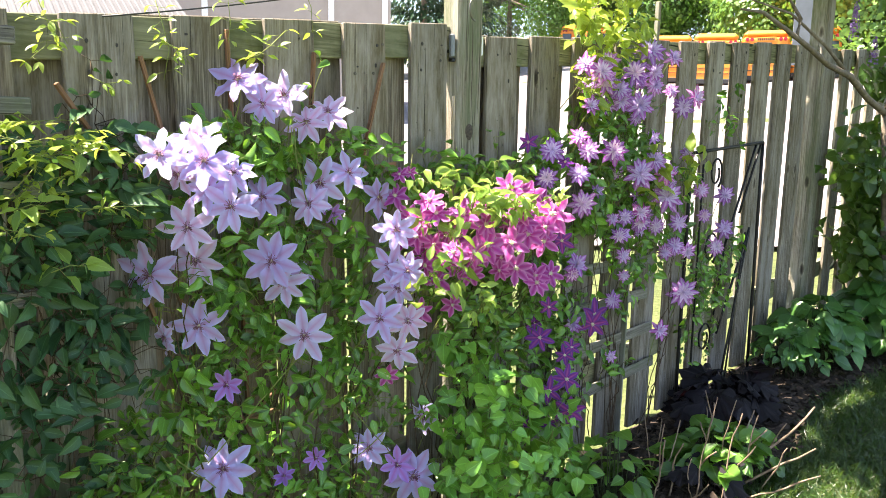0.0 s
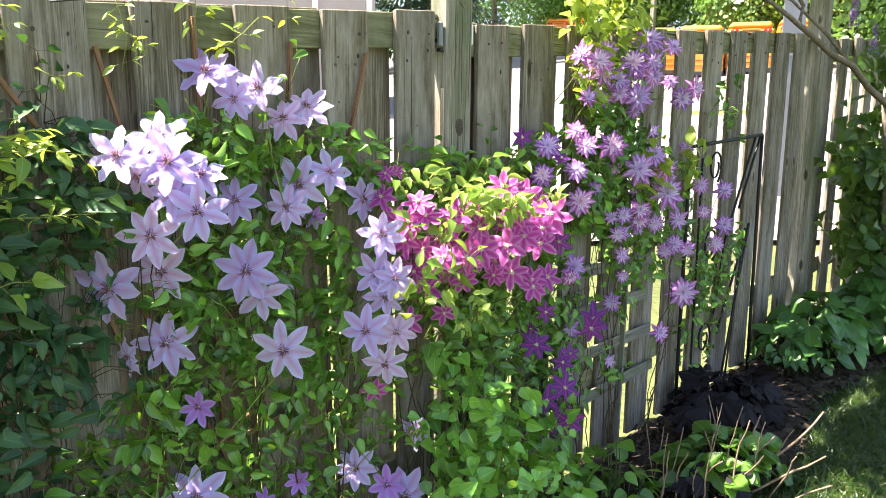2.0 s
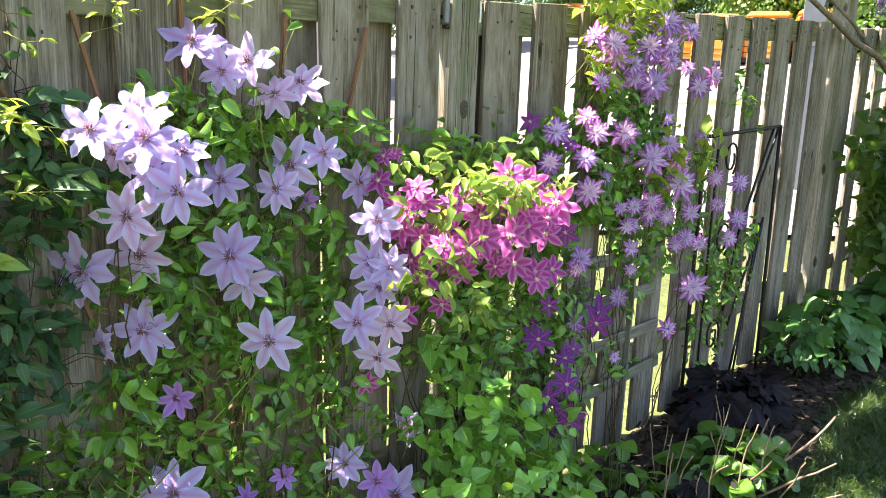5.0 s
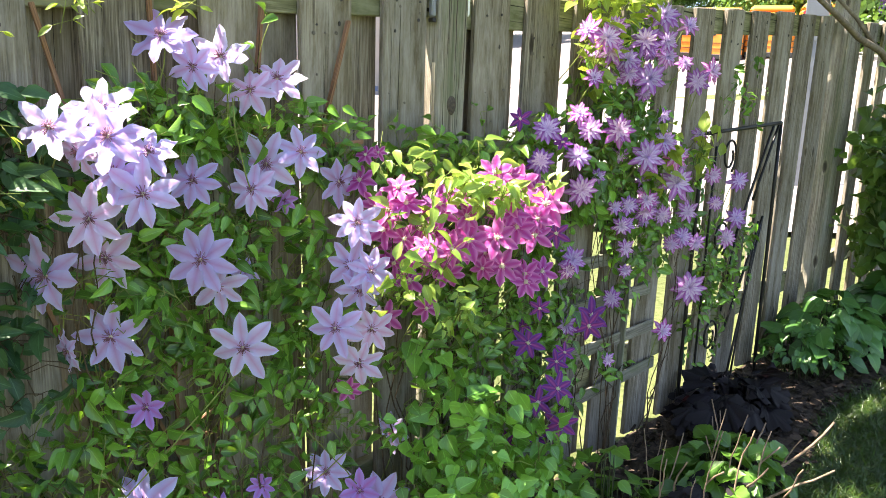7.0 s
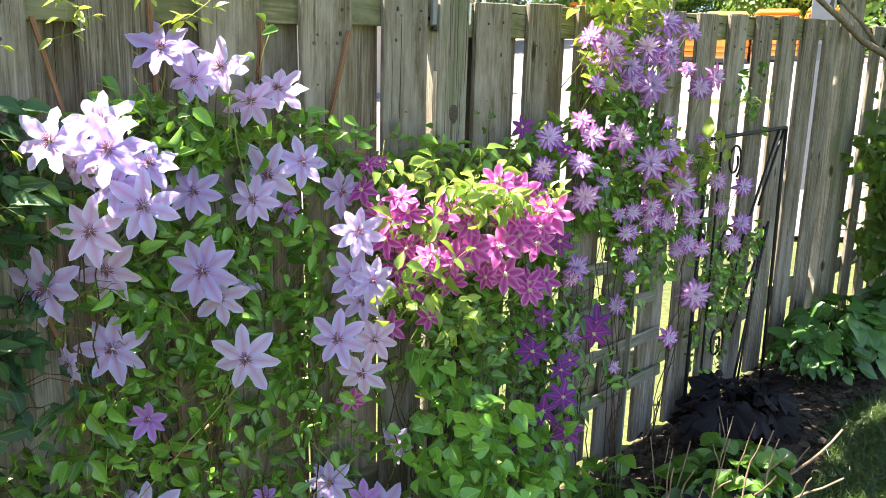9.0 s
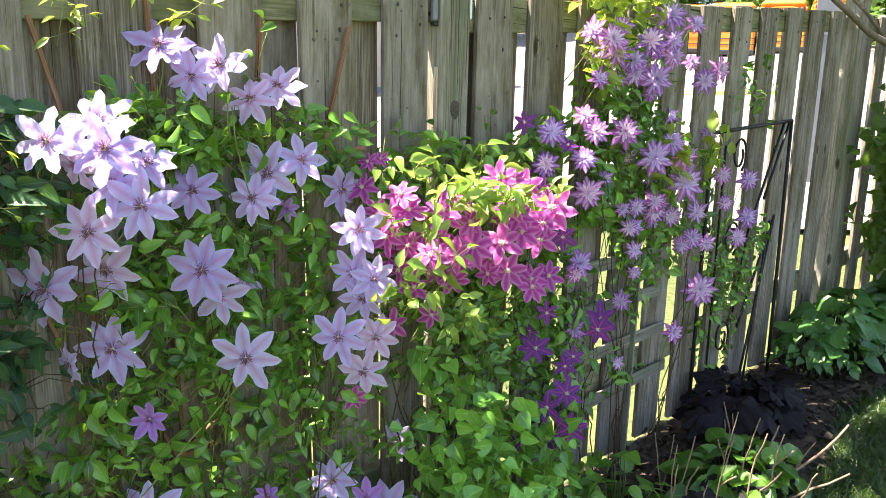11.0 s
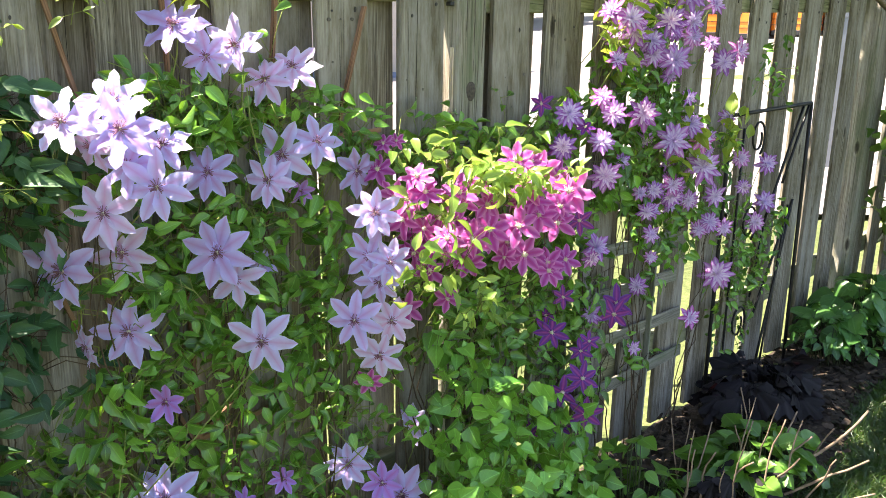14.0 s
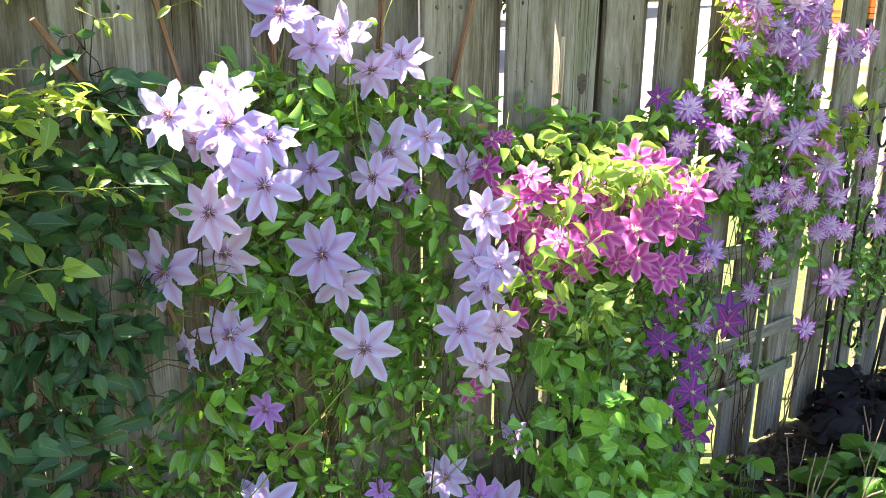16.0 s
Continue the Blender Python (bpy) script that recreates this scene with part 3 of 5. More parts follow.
M_LATTICE = wood("grey_lattice_wood", (0.07, 0.062, 0.052), (0.16, 0.145, 0.12), (0.27, 0.25, 0.215))
for a, b in (((-0.186, -0.012, 1.748), (-0.268, -0.014, 1.45)), ((-0.415, -0.012, 1.758), (-0.455, -0.014, 1.25)),
             ((-0.867, -0.012, 1.712), (-0.80, -0.014, 1.45)), ((-1.048, -0.030, 1.642), (-0.95, -0.014, 1.50)),
             ((-0.66, -0.012, 1.79), (-0.62, -0.014, 0.7)), ((-0.80, -0.012, 1.16), (-0.60, -0.014, 0.72)), ((-0.93, -0.014, 1.32), (-0.80, -0.014, 0.95))):
    stick("trellis_stick", a, b, 0.013, 0.008, M_CEDAR, "thin reddish cedar stick leaning on the fence boards", "stick", "cedar sticks on the fence")
for a, b in (((-0.95, -0.016, 1.40), (-0.80, -0.016, 1.415)), ((-0.42, -0.016, 1.44), (-0.14, -0.016, 1.465)), ((-0.64, -0.016, 0.80), (-0.40, -0.016, 0.84)), ((-0.75, -0.016, 0.74), (-0.52, -0.016, 0.88))):
    stick("trellis_stick", a, b, 0.011, 0.008, M_CEDAR, "thin reddish cedar cross stick of a fan trellis", "stick", "cedar sticks on the fence")
lattice = thing("lattice_trellis", "silver-grey wooden lattice trellis fixed low against the fence", "trellis")
for a, b in (((0.10, -0.02, 1.435), (0.56, -0.02, 1.445)), ((0.12, -0.02, 0.755), (0.62, -0.02, 0.785)), ((0.66, -0.02, 0.885), (1.24, -0.02, 0.90)), ((0.66, -0.02, 0.71), (1.29, -0.02, 0.745)),
             ((0.66, -0.02, 0.53), (1.32, -0.02, 0.585)), ((0.66, -0.02, 1.04), (1.25, -0.02, 1.05)), ((0.10, -0.02, 0.50), (0.62, -0.02, 0.53)), ((0.62, -0.02, 1.20), (1.12, -0.02, 1.21))):
    o = stick("slat", a, b, 0.045, 0.009, M_LATTICE, "", "")
    o.parent = lattice
for x in (0.16, 0.42, 0.58, 1.06):
    o = stick("slat", (x, -0.031, ground_z(x, 0) + 0.02), (x + 0.01, -0.031, 1.0 if x > 0.7 else 1.45), 0.024, 0.009, M_LATTICE, "", "")
    o.parent = lattice
# weathered slatted screen at the far end
screen = thing("slatted_screen", "silver-grey weathered wooden screen with short cross slats", "trellis")
bm = bmesh.new()
box(bm, -1.275, -1.165, -0.085, -0.062, 0.1, 1.92, 0.003)
part("upright_board", bm, M_POST, screen)
bm = bmesh.new()
box(bm, -1.52, -1.40, -0.085, -0.062, 0.1, 1.92, 0.003)
part("upright_board", bm, M_POST, screen)
for z, x1 in ((1.705, -1.135), (1.575, -1.115), (1.415, -1.10), (1.20, -1.12)):
    bm = bmesh.new()
    box(bm, -1.62, x1, -0.112, -0.087, z, z + 0.034, 0.003)
    part("cross_slat", bm, M_GREYSLAT, screen)
bm = bmesh.new()
box(bm, -1.092, -1.041, -0.034, -0.010, 0.962, 0.996, 0.003)
part("cross_slat", bm, M_GREYSLAT, screen)
bm = bmesh.new()
box(bm, -1.090, -1.054, -0.009, 0.034, 0.10, 0.985, 0.003)
part("upright_board", bm, M_POST, screen)

# ---- black iron trellis ----
iron = thing("iron_trellis", "black wrought iron garden trellis with scrolls leaning on the fence", "trellis")


def bar(a, b, r=0.006):
    return tubes("bar", [([Vector(a).lerp(Vector(b), t / 4) for t in range(5)], r)], M_IRON, iron)


IX0, IX1, IY = 1.50, 2.17, -0.045
bar((IX1, IY, 1.54), (2.215, IY, 0.30), 0.008)
bar((IX0, IY, 0.26), (IX0 - 0.01, IY, 1.49), 0.008)
bar((IX0, IY, 1.49), (IX1, IY, 1.54), 0.009)
bar((1.62, IY, 0.26), (1.60, IY, 1.44), 0.005)
bar((2.15, IY, 1.53), (1.98, IY, 1.20), 0.006)
bar((2.10, IY, 1.53), (1.86, IY, 1.06), 0.006)
bar((1.86, IY, 1.06), (1.80, IY, 0.72), 0.005)
bar((2.10, IY, 1.12), (1.84, IY, 0.62), 0.006)
bar((2.10, IY, 1.12), (1.90, IY, 0.30), 0.006)
bar((1.95, IY, 0.28), (2.06, IY, 1.10), 0.005)
for cx, cz, r in ((1.72, 1.40, 0.055), (1.72, 1.05, 0.06), (1.72, 0.62, 0.06)):
    tubes("scroll", [([(cx + r * math.cos(a) * (1 - a / 14), IY, cz + 1.3 * r * math.sin(a) * (1 - a / 14)) for a in [radians(d) for d in range(-60, 420, 24)]], 0.005)], M_IRON, iron)

# ---- plants ----
OUTWARD = Vector((-0.66, -0.74, 0.10)).normalized()  # from the fence towards the lawn
SIDEWAYS = Vector((0.746, -0.666, 0.0))
P_OVATE = lambda t: 0.255 * math.sin(math.pi * min(1, t ** 0.72)) ** 0.85 * (1 - 0.25 * t) + 0.004
P_ROUND = lambda t: 0.40 * math.sin(math.pi * min(1, t ** 0.62)) ** 0.8 * (1 - 0.15 * t) + 0.004
P_LANCE = lambda t: 0.20 * math.sin(math.pi * min(1, t ** 0.85)) + 0.003
P_SEPAL = lambda t: 0.205 * math.sin(math.pi * min(1, (0.05 + 0.95 * t) ** 1.08)) ** 0.76 + 0.010 * (1 - t)
P_NARROW = lambda t: 0.175 * math.sin(math.pi * min(1, (0.06 + 0.94 * t) ** 1.0)) ** 0.75 + 0.01 * (1 - t)
P_SHAG = lambda t: 0.135 * math.sin(math.pi * min(1, (0.06 + 0.94 * t) ** 1.0)) ** 0.75 + 0.01 * (1 - t)
P_HYDR = lambda t: 0.36 * math.sin(math.pi * min(1, t ** 0.75)) ** 0.9 * (1 - 0.2 * t) + 0.004
P_WIDE = lambda t: 0.42 * math.sin(math.pi * min(1, t ** 0.7)) ** 0.8 * (1 - 0.1 * t) + 0.004

B_OVATE = [blade(P_OVATE, 5, 3, f, c, 0.10, 0, s) for s, (f, c) in enumerate(((0.36, 0.15), (0.18, 0.34), (0.46, 0.10), (0.28, 0.26)))]
B_ROUND = [blade(P_ROUND, 5, 3, f, c, 0.08, 0, s + 9) for s, (f, c) in enumerate(((0.22, 0.14), (0.34, 0.28), (0.14, 0.36)))]
B_LANCE = [blade(P_LANCE, 4, 3, 0.2, c, 0.05, 0, s + 19) for s, c in enumerate((0.1, 0.3))]


def leaf_meshes(name, base, material):
    return [mesh_from(name, v, f, u, [material]) for v, f, u in base]


LM_OVATE = leaf_meshes("clematis_leaf", B_OVATE, M_LEAF)
LM_PALE = leaf_meshes("young_leaf", B_ROUND, M_LEAF_PALE)
LM_LIME = leaf_meshes("young_leaf", B_OVATE, M_LEAF_LIME)
LM_DARK = leaf_meshes("creeper_leaf", B_OVATE, M_LEAF_DARK)


def clear_of(c, blooms, rng):
    """True where a leaf at c would not hang before an open flower."""
    for p, d in blooms:
        v = c - p
        ahead = v.dot(OUTWARD)
        if ahead > -0.012 and (v - OUTWARD * ahead).length < d * 0.5 + 0.014:
            return rng.random() < 0.06
    return True


def leaf_poses(blobs, rng, out=(-0.35, -0.8, 0.45), spread=0.95, sprig=0.045, hang=0.4, blooms=(), stalks=None):
    """Leaves in threes on small sprigs inside egg-shaped clouds (centre, radii, count, length); they face outwards and hang."""
    res = []
    for cx, cy, cz, rx, ry, rz, n, s in blobs:
        k = 0
        while k < n:
            while True:
                q = Vector((rng.uniform(-1, 1), rng.uniform(-1, 1), rng.uniform(-1, 1)))
                if q.length < 1:
                    break
            hub = Vector((cx + q.x * rx, cy + q.y * ry, cz + q.z * rz))
            face = Vector(out) + Vector((rng.gauss(0, 1), rng.gauss(0, 0.7), rng.gauss(0, 1))) * spread * 0.45
            for _ in range(rng.choice((2, 3, 4))):
                c = hub + Vector((rng.gauss(0, sprig), rng.gauss(0, sprig * 0.6), rng.gauss(0, sprig)))
                if c.y > -0.018 and c.z < 2.4:
                    c.y = -0.018 - rng.random() * 0.03
                if c.z < ground_z(c.x, c.y) + 0.03:
                    c.z = ground_z(c.x, c.y) + 0.03 + rng.random() * 0.08
                nrm = face + Vector((rng.gauss(0, 1), rng.gauss(0, 0.8), rng.gauss(0, 1))) * spread * 0.45
                down = Vector((rng.gauss(0, 0.8), rng.gauss(0, 0.3) - 0.35, -hang + rng.gauss(0, 0.45)))
                shown = False
                for j in range(rng.choice((1, 3, 3))):
                    a = j * 2.1 + rng.random() * 0.8
                    side = Vector((math.cos(a), rng.gauss(0, 0.3), math.sin(a))) * s * 0.45
                    nn = nrm + Vector((rng.gauss(0, 1), rng.gauss(0, 1), rng.gauss(0, 1))) * 0.35
                    k += 1
                    if blooms and not clear_of(c + side * 1.6, blooms, rng):
                        continue
                    shown = True
                    res.append(aim(c + side, nn, down + side * 14 * rng.uniform(0.3, 1), s * rng.uniform(0.55, 1.3)))
                    if stalks is not None and rng.random() < 0.7:
                        stalks.append(([c, c + side], 0.0008))
                if shown and stalks is not None:
                    stalks.append(([hub + Vector((0, 0.012, -0.02)), hub.lerp(c, 0.5) + Vector((0, 0, 0.006)), c], 0.0011))
    return res


def foliage(plant, name, base, meshes, material, poses, limit=290, rng=RNG):
    rng.shuffle(poses)
    for i, m in enumerate(poses[:limit]):
        put(name, meshes[i % len(meshes)], plant, m)
    joined("foliage", base, poses[limit:], material, plant)


def flower_meshes(name, material, n, prof, seeds, curl=0.18, layers=((1.0, 0.12),), cols=5, ruffle=0.2):
    """Open star flower, diameter 1, facing +z."""
    out = []
    for sd in seeds:
        rg = random.Random(sd)
        V, F, U, o = [], [], [], 0
        for li, (ln, rise) in enumerate(layers):
            cnt = n + (rg.choice((-1, 0, 0)) if li == 0 else 0)
            for k in range(cnt):
                v, f, u = blade(prof, 7, cols, 0.10 * rg.uniform(-0.6, 1.2), curl * rg.uniform(-0.3, 1.6) - rise * 0.2, ruffle, 0, sd * 31 + k)
                ang = 2 * math.pi * (k + 0.5 * li) / cnt + rg.gauss(0, 0.07)
                tilt = rise + rg.gauss(0, 0.09)
                ll = 0.5 * ln * rg.uniform(0.9, 1.06)
                m = Matrix.Rotation(ang, 4, 'Z') @ Matrix.Rotation(tilt, 4, 'X') @ Matrix.Translation((0, 0.018, 0.004 * (k % 2) + 0.012 * li)) @ Matrix.Diagonal((ll * 1.02, ll, ll, 1))
                M = np.array(m)
                V.append(v @ M[:3, :3].T + M[:3, 3])
                U.append(u)
                F += [tuple(int(q) + o for q in ff) for ff in f]
                o += len(v)
        out.append(mesh_from(name, np.concatenate(V), F, np.concatenate(U), [material]))
    return out


def stamen_mesh(name, material, n, ln, spread, core, seed):
    rg = random.Random(seed)
    V, F = [], []
    for k in range(n):
        a, e = rg.uniform(0, 6.283), rg.uniform(0.15, spread)
        d = Vector((math.cos(a) * math.sin(e), math.sin(a) * math.sin(e), math.cos(e)))
        L_ = ln * rg.uniform(0.7, 1.12)
        mid = d * L_ * 0.6 + Vector((0, 0, 0.01))
        v, f = tube_arrays([(0, 0, 0.005), mid, d * L_], [0.004, 0.0045, 0.006], 3)
        o = len(V)
        V += v
        F += [tuple(i + o for i in q) for q in f]
    bm = bmesh.new()
    bmesh.ops.create_icosphere(bm, subdivisions=1, radius=core)
    o = len(V)
    V += [(v.co.x, v.co.y, v.co.z * 0.8 + core * 0.6) for v in bm.verts]
    nf = len(F)
    F += [tuple(v.index + o for v in f.verts) for f in bm.faces]
    bm.free()
    return mesh_from(name, V, F, None, [material, M_STAMEN_PALE], [0] * nf + [1] * (len(F) - nf))


FM_LAV = flower_meshes("flower", M_LAV, 8, P_SEPAL, (1, 2, 3, 4, 5, 6, 7), 0.2, ((1.0, 0.13),), 5, 0.42)
FM_LAVD = flower_meshes("flower", M_LAVDEEP, 7, P_SEPAL, (11, 12), 0.1, ((1.0, 0.35),))
FM_MAG = flower_meshes("flower", M_MAG, 7, lambda t: P_SEPAL(t) * 1.1, (21, 22, 23, 24, 25, 26), 0.24, ((1.0, 0.16),), 5, 0.4)
FM_PURP = flower_meshes("flower", M_PURP, 7, lambda t: P_NARROW(t) * 1.12, (31, 32, 33), 0.15)
FM_DBL = flower_meshes("flower", M_DBL, 8, P_NARROW, (41, 42, 43, 44, 45, 46), 0.28, ((1.0, 0.02), (0.86, 0.20)), 5, 0.3)
FM_DBLP = flower_meshes("flower", M_DBLPINK, 8, P_NARROW, (51, 52), 0.2, ((1.0, 0.05), (0.72, 0.32)), 5, 0.3)
TUFTS = flower_meshes("tuft", M_TUFT, 11, P_SHAG, (61, 62, 63), 0.05, ((0.66, 0.30), (0.54, 0.60), (0.40, 0.95), (0.26, 1.2)), 3, 0.2)
SM_LAV = [stamen_mesh("stamens", M_STAMEN, 40, 0.125, 1.3, 0.034, k) for k in (5, 15)]
SM_PALE = [stamen_mesh("stamens", M_STAMEN_PALE, 36, 0.12, 1.15, 0.06, 6)]
SM_PURP = [stamen_mesh("stamens", M_STAMEN_PALE, 30, 0.12, 1.1, 0.055, 8)]


def blossoms(plant, spots, meshes, centres, stems, blooms, rng, grow=1.02, jitter=0.08):
    """Open flowers: place, width, how far each one turns sideways and up from facing the lawn, and the turn of its star."""
    lift = SIDEWAYS.cross(OUTWARD) * -1
    if lift.z < 0:
        lift = -lift
    for x, y, z, s, u, v, turn in spots:
        p = Vector((x, y, z))
        nrm = OUTWARD + SIDEWAYS * (u + rng.gauss(0, jitter)) + lift * (v + rng.gauss(0, jitter))
        a = radians(turn + rng.gauss(0, 4))
        m = aim(p, nrm, SIDEWAYS * math.sin(a) + lift * math.cos(a), s * grow)
        f = put("flower", rng.choice(meshes), plant, m)
        put("stamen_tuft", rng.choice(centres), f)
        blooms.append((p, s))
        n = nrm.normalized()
        back = p - n * 0.006
        foot = Vector((x + rng.uniform(-0.05, 0.05), min(-0.02, y * 0.3), z - rng.uniform(0.10, 0.18)))
        ctrl = back - n * 0.05
        stems.append(([back.lerp(ctrl, t).lerp(ctrl.lerp(foot, t), t) for t in (0, 0.25, 0.5, 0.75, 1)], 0.0016))


def shoot(plant, pts, meshes, size, rng, pairs, r=0.0012):
    """A young climbing shoot: a thin green stem with leaves in threes at its joints."""
    pts = [Vector(p) for p in pts]
    tubes("shoot_stem", [(pts, [r * (1 - 0.5 * i / len(pts)) for i in range(len(pts))])], M_GSTEM, plant, 5)
    for k in range(pairs):
        t = (k + 0.5 + rng.uniform(-0.3, 0.3)) / pairs * (len(pts) - 1)
        i = min(int(t), len(pts) - 2)
        c = pts[i].lerp(pts[i + 1], t - i)
        ln = rng.uniform(0.008, 0.024)
        for sgn in (-1, 1):
            d = SIDEWAYS * sgn * rng.uniform(0.5, 1) + Vector((0, 0, rng.uniform(-0.8, 0.5)))
            tip = c + d.normalized() * ln
            tubes("leaf_stalk", [([c, tip], 0.0006)], M_GSTEM, plant, 4)
            for _ in range(rng.choice((1, 2, 3))):
                nn = OUTWARD * 0.5 + Vector((rng.gauss(0, 0.5), rng.gauss(0, 0.5), 0.7))
                put("young_leaf", rng.choice(meshes), plant, aim(tip, nn, d + Vector((rng.gauss(0, 0.7), rng.gauss(0, 0.4), rng.gauss(-0.3, 0.6))), size * rng.uniform(0.5, 1.2)))


def vine_stems(base, tips, rng, r0=0.0032):
    """Woody stems that fan out low down and then climb, close to the boards."""
    runs = []
    for tip in tips:
        tip = Vector(tip)
        b = Vector((base[0] * 0.45 + tip.x * 0.55 + rng.uniform(-0.08, 0.08), base[1] + rng.uniform(-0.02, 0.02), 0))
        b.z = ground_z(b.x, b.y)
        p = wander(b, tip, 16, 0.034, rng)
        for q in p:
            q.y = max(-0.06, min(q.y, -0.022)) if q.z < tip.z - 0.12 else min(q.y, -0.022)
        runs.append((p, [r0 * (1 - 0.65 * i / 16) for i in range(17)]))
    return runs


# lavender clematis with large striped stars
rng = random.Random(21)
lav = thing("clematis_vine", "lavender clematis with large pink-striped star flowers climbing the fence", "climbing plant", "clematis on the fence")
st, stalks, blooms = [], [], []
LAV_CROWN = [(-0.538, -0.07, 1.640, 0.126, -0.2, 0.25, 0), (-0.652, -0.05, 1.672, 0.140, 0, 0.55, -20), (-0.593, -0.06, 1.618, 0.108, -0.1, -0.1, 200),
    (-0.464, -0.05, 1.574, 0.112, -0.1, 0.25, 100), (-0.443, -0.08, 1.422, 0.146, 0, 0.15, 15), (-0.382, -0.12, 1.450, 0.119, 0.3, 0.2, 30),
    (-0.481, -0.09, 1.371, 0.115, 0.1, 0.1, 180), (-0.262, -0.09, 1.380, 0.121, 0.9, -0.3, 250), (-0.610, -0.08, 1.393, 0.116, 0.2, 0.2, 10)]
LAV_SUNNY = [(-0.884, -0.14, 1.499, 0.128, -0.1, 0.35, 0), (-0.795, -0.13, 1.532, 0.127, 0, 0.45, 5), (-0.803, -0.18, 1.487, 0.140, 0, 0.4, 20),
    (-0.831, -0.11, 1.456, 0.105, -0.2, -0.4, 200), (-0.726, -0.16, 1.457, 0.118, 0.2, 0.6, 0), (-0.788, -0.16, 1.423, 0.112, 0, 0.2, 30),
    (-0.754, -0.20, 1.388, 0.132, 0.1, 0.1, 0), (-0.828, -0.14, 1.340, 0.129, -0.1, 0.15, 10)]
LAV_MID = [(-0.882, -0.06, 1.228, 0.153, -0.15, 0, -8), (-0.779, -0.07, 1.252, 0.131, 0.1, -0.15, 0), (-0.627, -0.15, 1.246, 0.145, 0, 0.05, 14),
    (-0.578, -0.12, 1.182, 0.125, 0.1, -0.1, 170), (-0.484, -0.06, 1.187, 0.076, 1.1, 0.2, 20), (-0.777, -0.07, 1.095, 0.141, 0.1, 0, 8),
    (-0.849, -0.05, 1.074, 0.089, -0.9, -0.2, 90), (-0.539, -0.15, 1.048, 0.146, 0, 0, 2)]
LAV_SIDE = [(-0.303, -0.22, 1.305, 0.117, 0, 0.3, 8), (-0.289, -0.18, 1.201, 0.123, -0.2, 0, -30), (-0.262, -0.22, 1.191, 0.110, 0.1, 0.25, 15),
    (-0.277, -0.20, 1.145, 0.112, 0, -0.15, 180), (-0.370, -0.24, 1.083, 0.129, -0.1, 0.1, -5), (-0.241, -0.20, 1.048, 0.117, 0.1, 0.05, 25),
    (-0.259, -0.18, 0.964, 0.125, 0.1, -0.3, 175)]
LAV_LOW = [(-0.735, -0.09, 0.729, 0.157, 0, 0.3, 5), (-0.144, -0.12, 0.538, 0.176, 0, 0.1, 20), (-0.045, -0.05, 0.677, 0.117, -0.7, -0.2, 170),
    (-0.268, -0.06, 0.640, 0.126, 0, 0.2, 0)]
VIOLET_STARS = [(-0.389, -0.06, 1.340, 0.067, 0.3, -0.3, 180), (-0.724, -0.10, 0.946, 0.091, 0, 0, 10)]
VIOLET_LOW = [(-0.190, -0.10, 0.579, 0.116, 0, 0.1, 0), (-0.447, -0.06, 0.663, 0.075, 0.1, 0, 0), (-0.559, -0.08, 0.652, 0.070, -0.3, 0.6, 0)]
LAV_ALL = LAV_CROWN + LAV_SUNNY + LAV_MID + LAV_SIDE + LAV_LOW
blossoms(lav, LAV_ALL, FM_LAV, SM_LAV, st, blooms, rng)
blossoms(lav, [(-0.405, -0.06, 1.603, 0.124, 0.1, 0.75, 0)], FM_LAV, SM_LAV, st, blooms, rng)
blossoms(lav, VIOLET_STARS + VIOLET_LOW, FM_LAVD, SM_LAV, st, blooms, rng)
tips = [(r[0], r[1] * 0.6, r[2] - 0.05) for r in LAV_ALL[::2]]
tube_each("stem", vine_stems((-0.55, -0.06, 0), tips, rng), M_STEM, lav, 5)
tube_each("flower_stalk", st, M_GSTEM, lav, 5)
tube_each("tendril", [(wander((-0.78, -0.10, 0.76), (-0.50, -0.11, 1.00), 8, 0.004, rng), 0.0016), (wander((-0.86, -0.10, 0.66), (-0.80, -0.08, 0.90), 8, 0.004, rng), 0.0015), (wander((-0.70, -0.09, 0.62), (-0.86, -0.10, 0.80), 8, 0.004, rng), 0.0014),
                      (wander((-0.47, -0.09, 1.30), (-0.52, -0.08, 1.56), 8, 0.004, rng), 0.0016), (wander((-0.40, -0.09, 0.62), (-0.20, -0.10, 0.72), 8, 0.004, rng), 0.0014), (wander((-0.36, -0.09, 0.80), (-0.20, -0.10, 0.60), 8, 0.004, rng), 0.0014)], M_GSTEM, lav, 5)
LAV_LEAF = [(-0.52, -0.05, 1.56, 0.2, 0.035, 0.12, 91, 0.0572), (-0.7, -0.05, 1.4, 0.22, 0.035, 0.14, 91, 0.0572), (-0.45, -0.05, 1.36, 0.2, 0.035, 0.16, 132, 0.0598),
            (-0.62, -0.05, 1.16, 0.28, 0.035, 0.16, 213, 0.0616), (-0.36, -0.05, 1.12, 0.2, 0.035, 0.16, 132, 0.0598), (-0.66, -0.05, 0.9, 0.3, 0.035, 0.18, 193, 0.0598),
            (-0.35, -0.05, 0.86, 0.22, 0.035, 0.18, 111, 0.0581), (-0.8, -0.05, 0.7, 0.26, 0.035, 0.16, 204, 0.0528), (-0.45, -0.05, 0.62, 0.28, 0.035, 0.16, 213, 0.0528),
            (-0.6, -0.05, 0.4, 0.5, 0.035, 0.18, 244, 0.0546), (-0.28, -0.05, 1.42, 0.1, 0.035, 0.06, 26, 0.0484)]
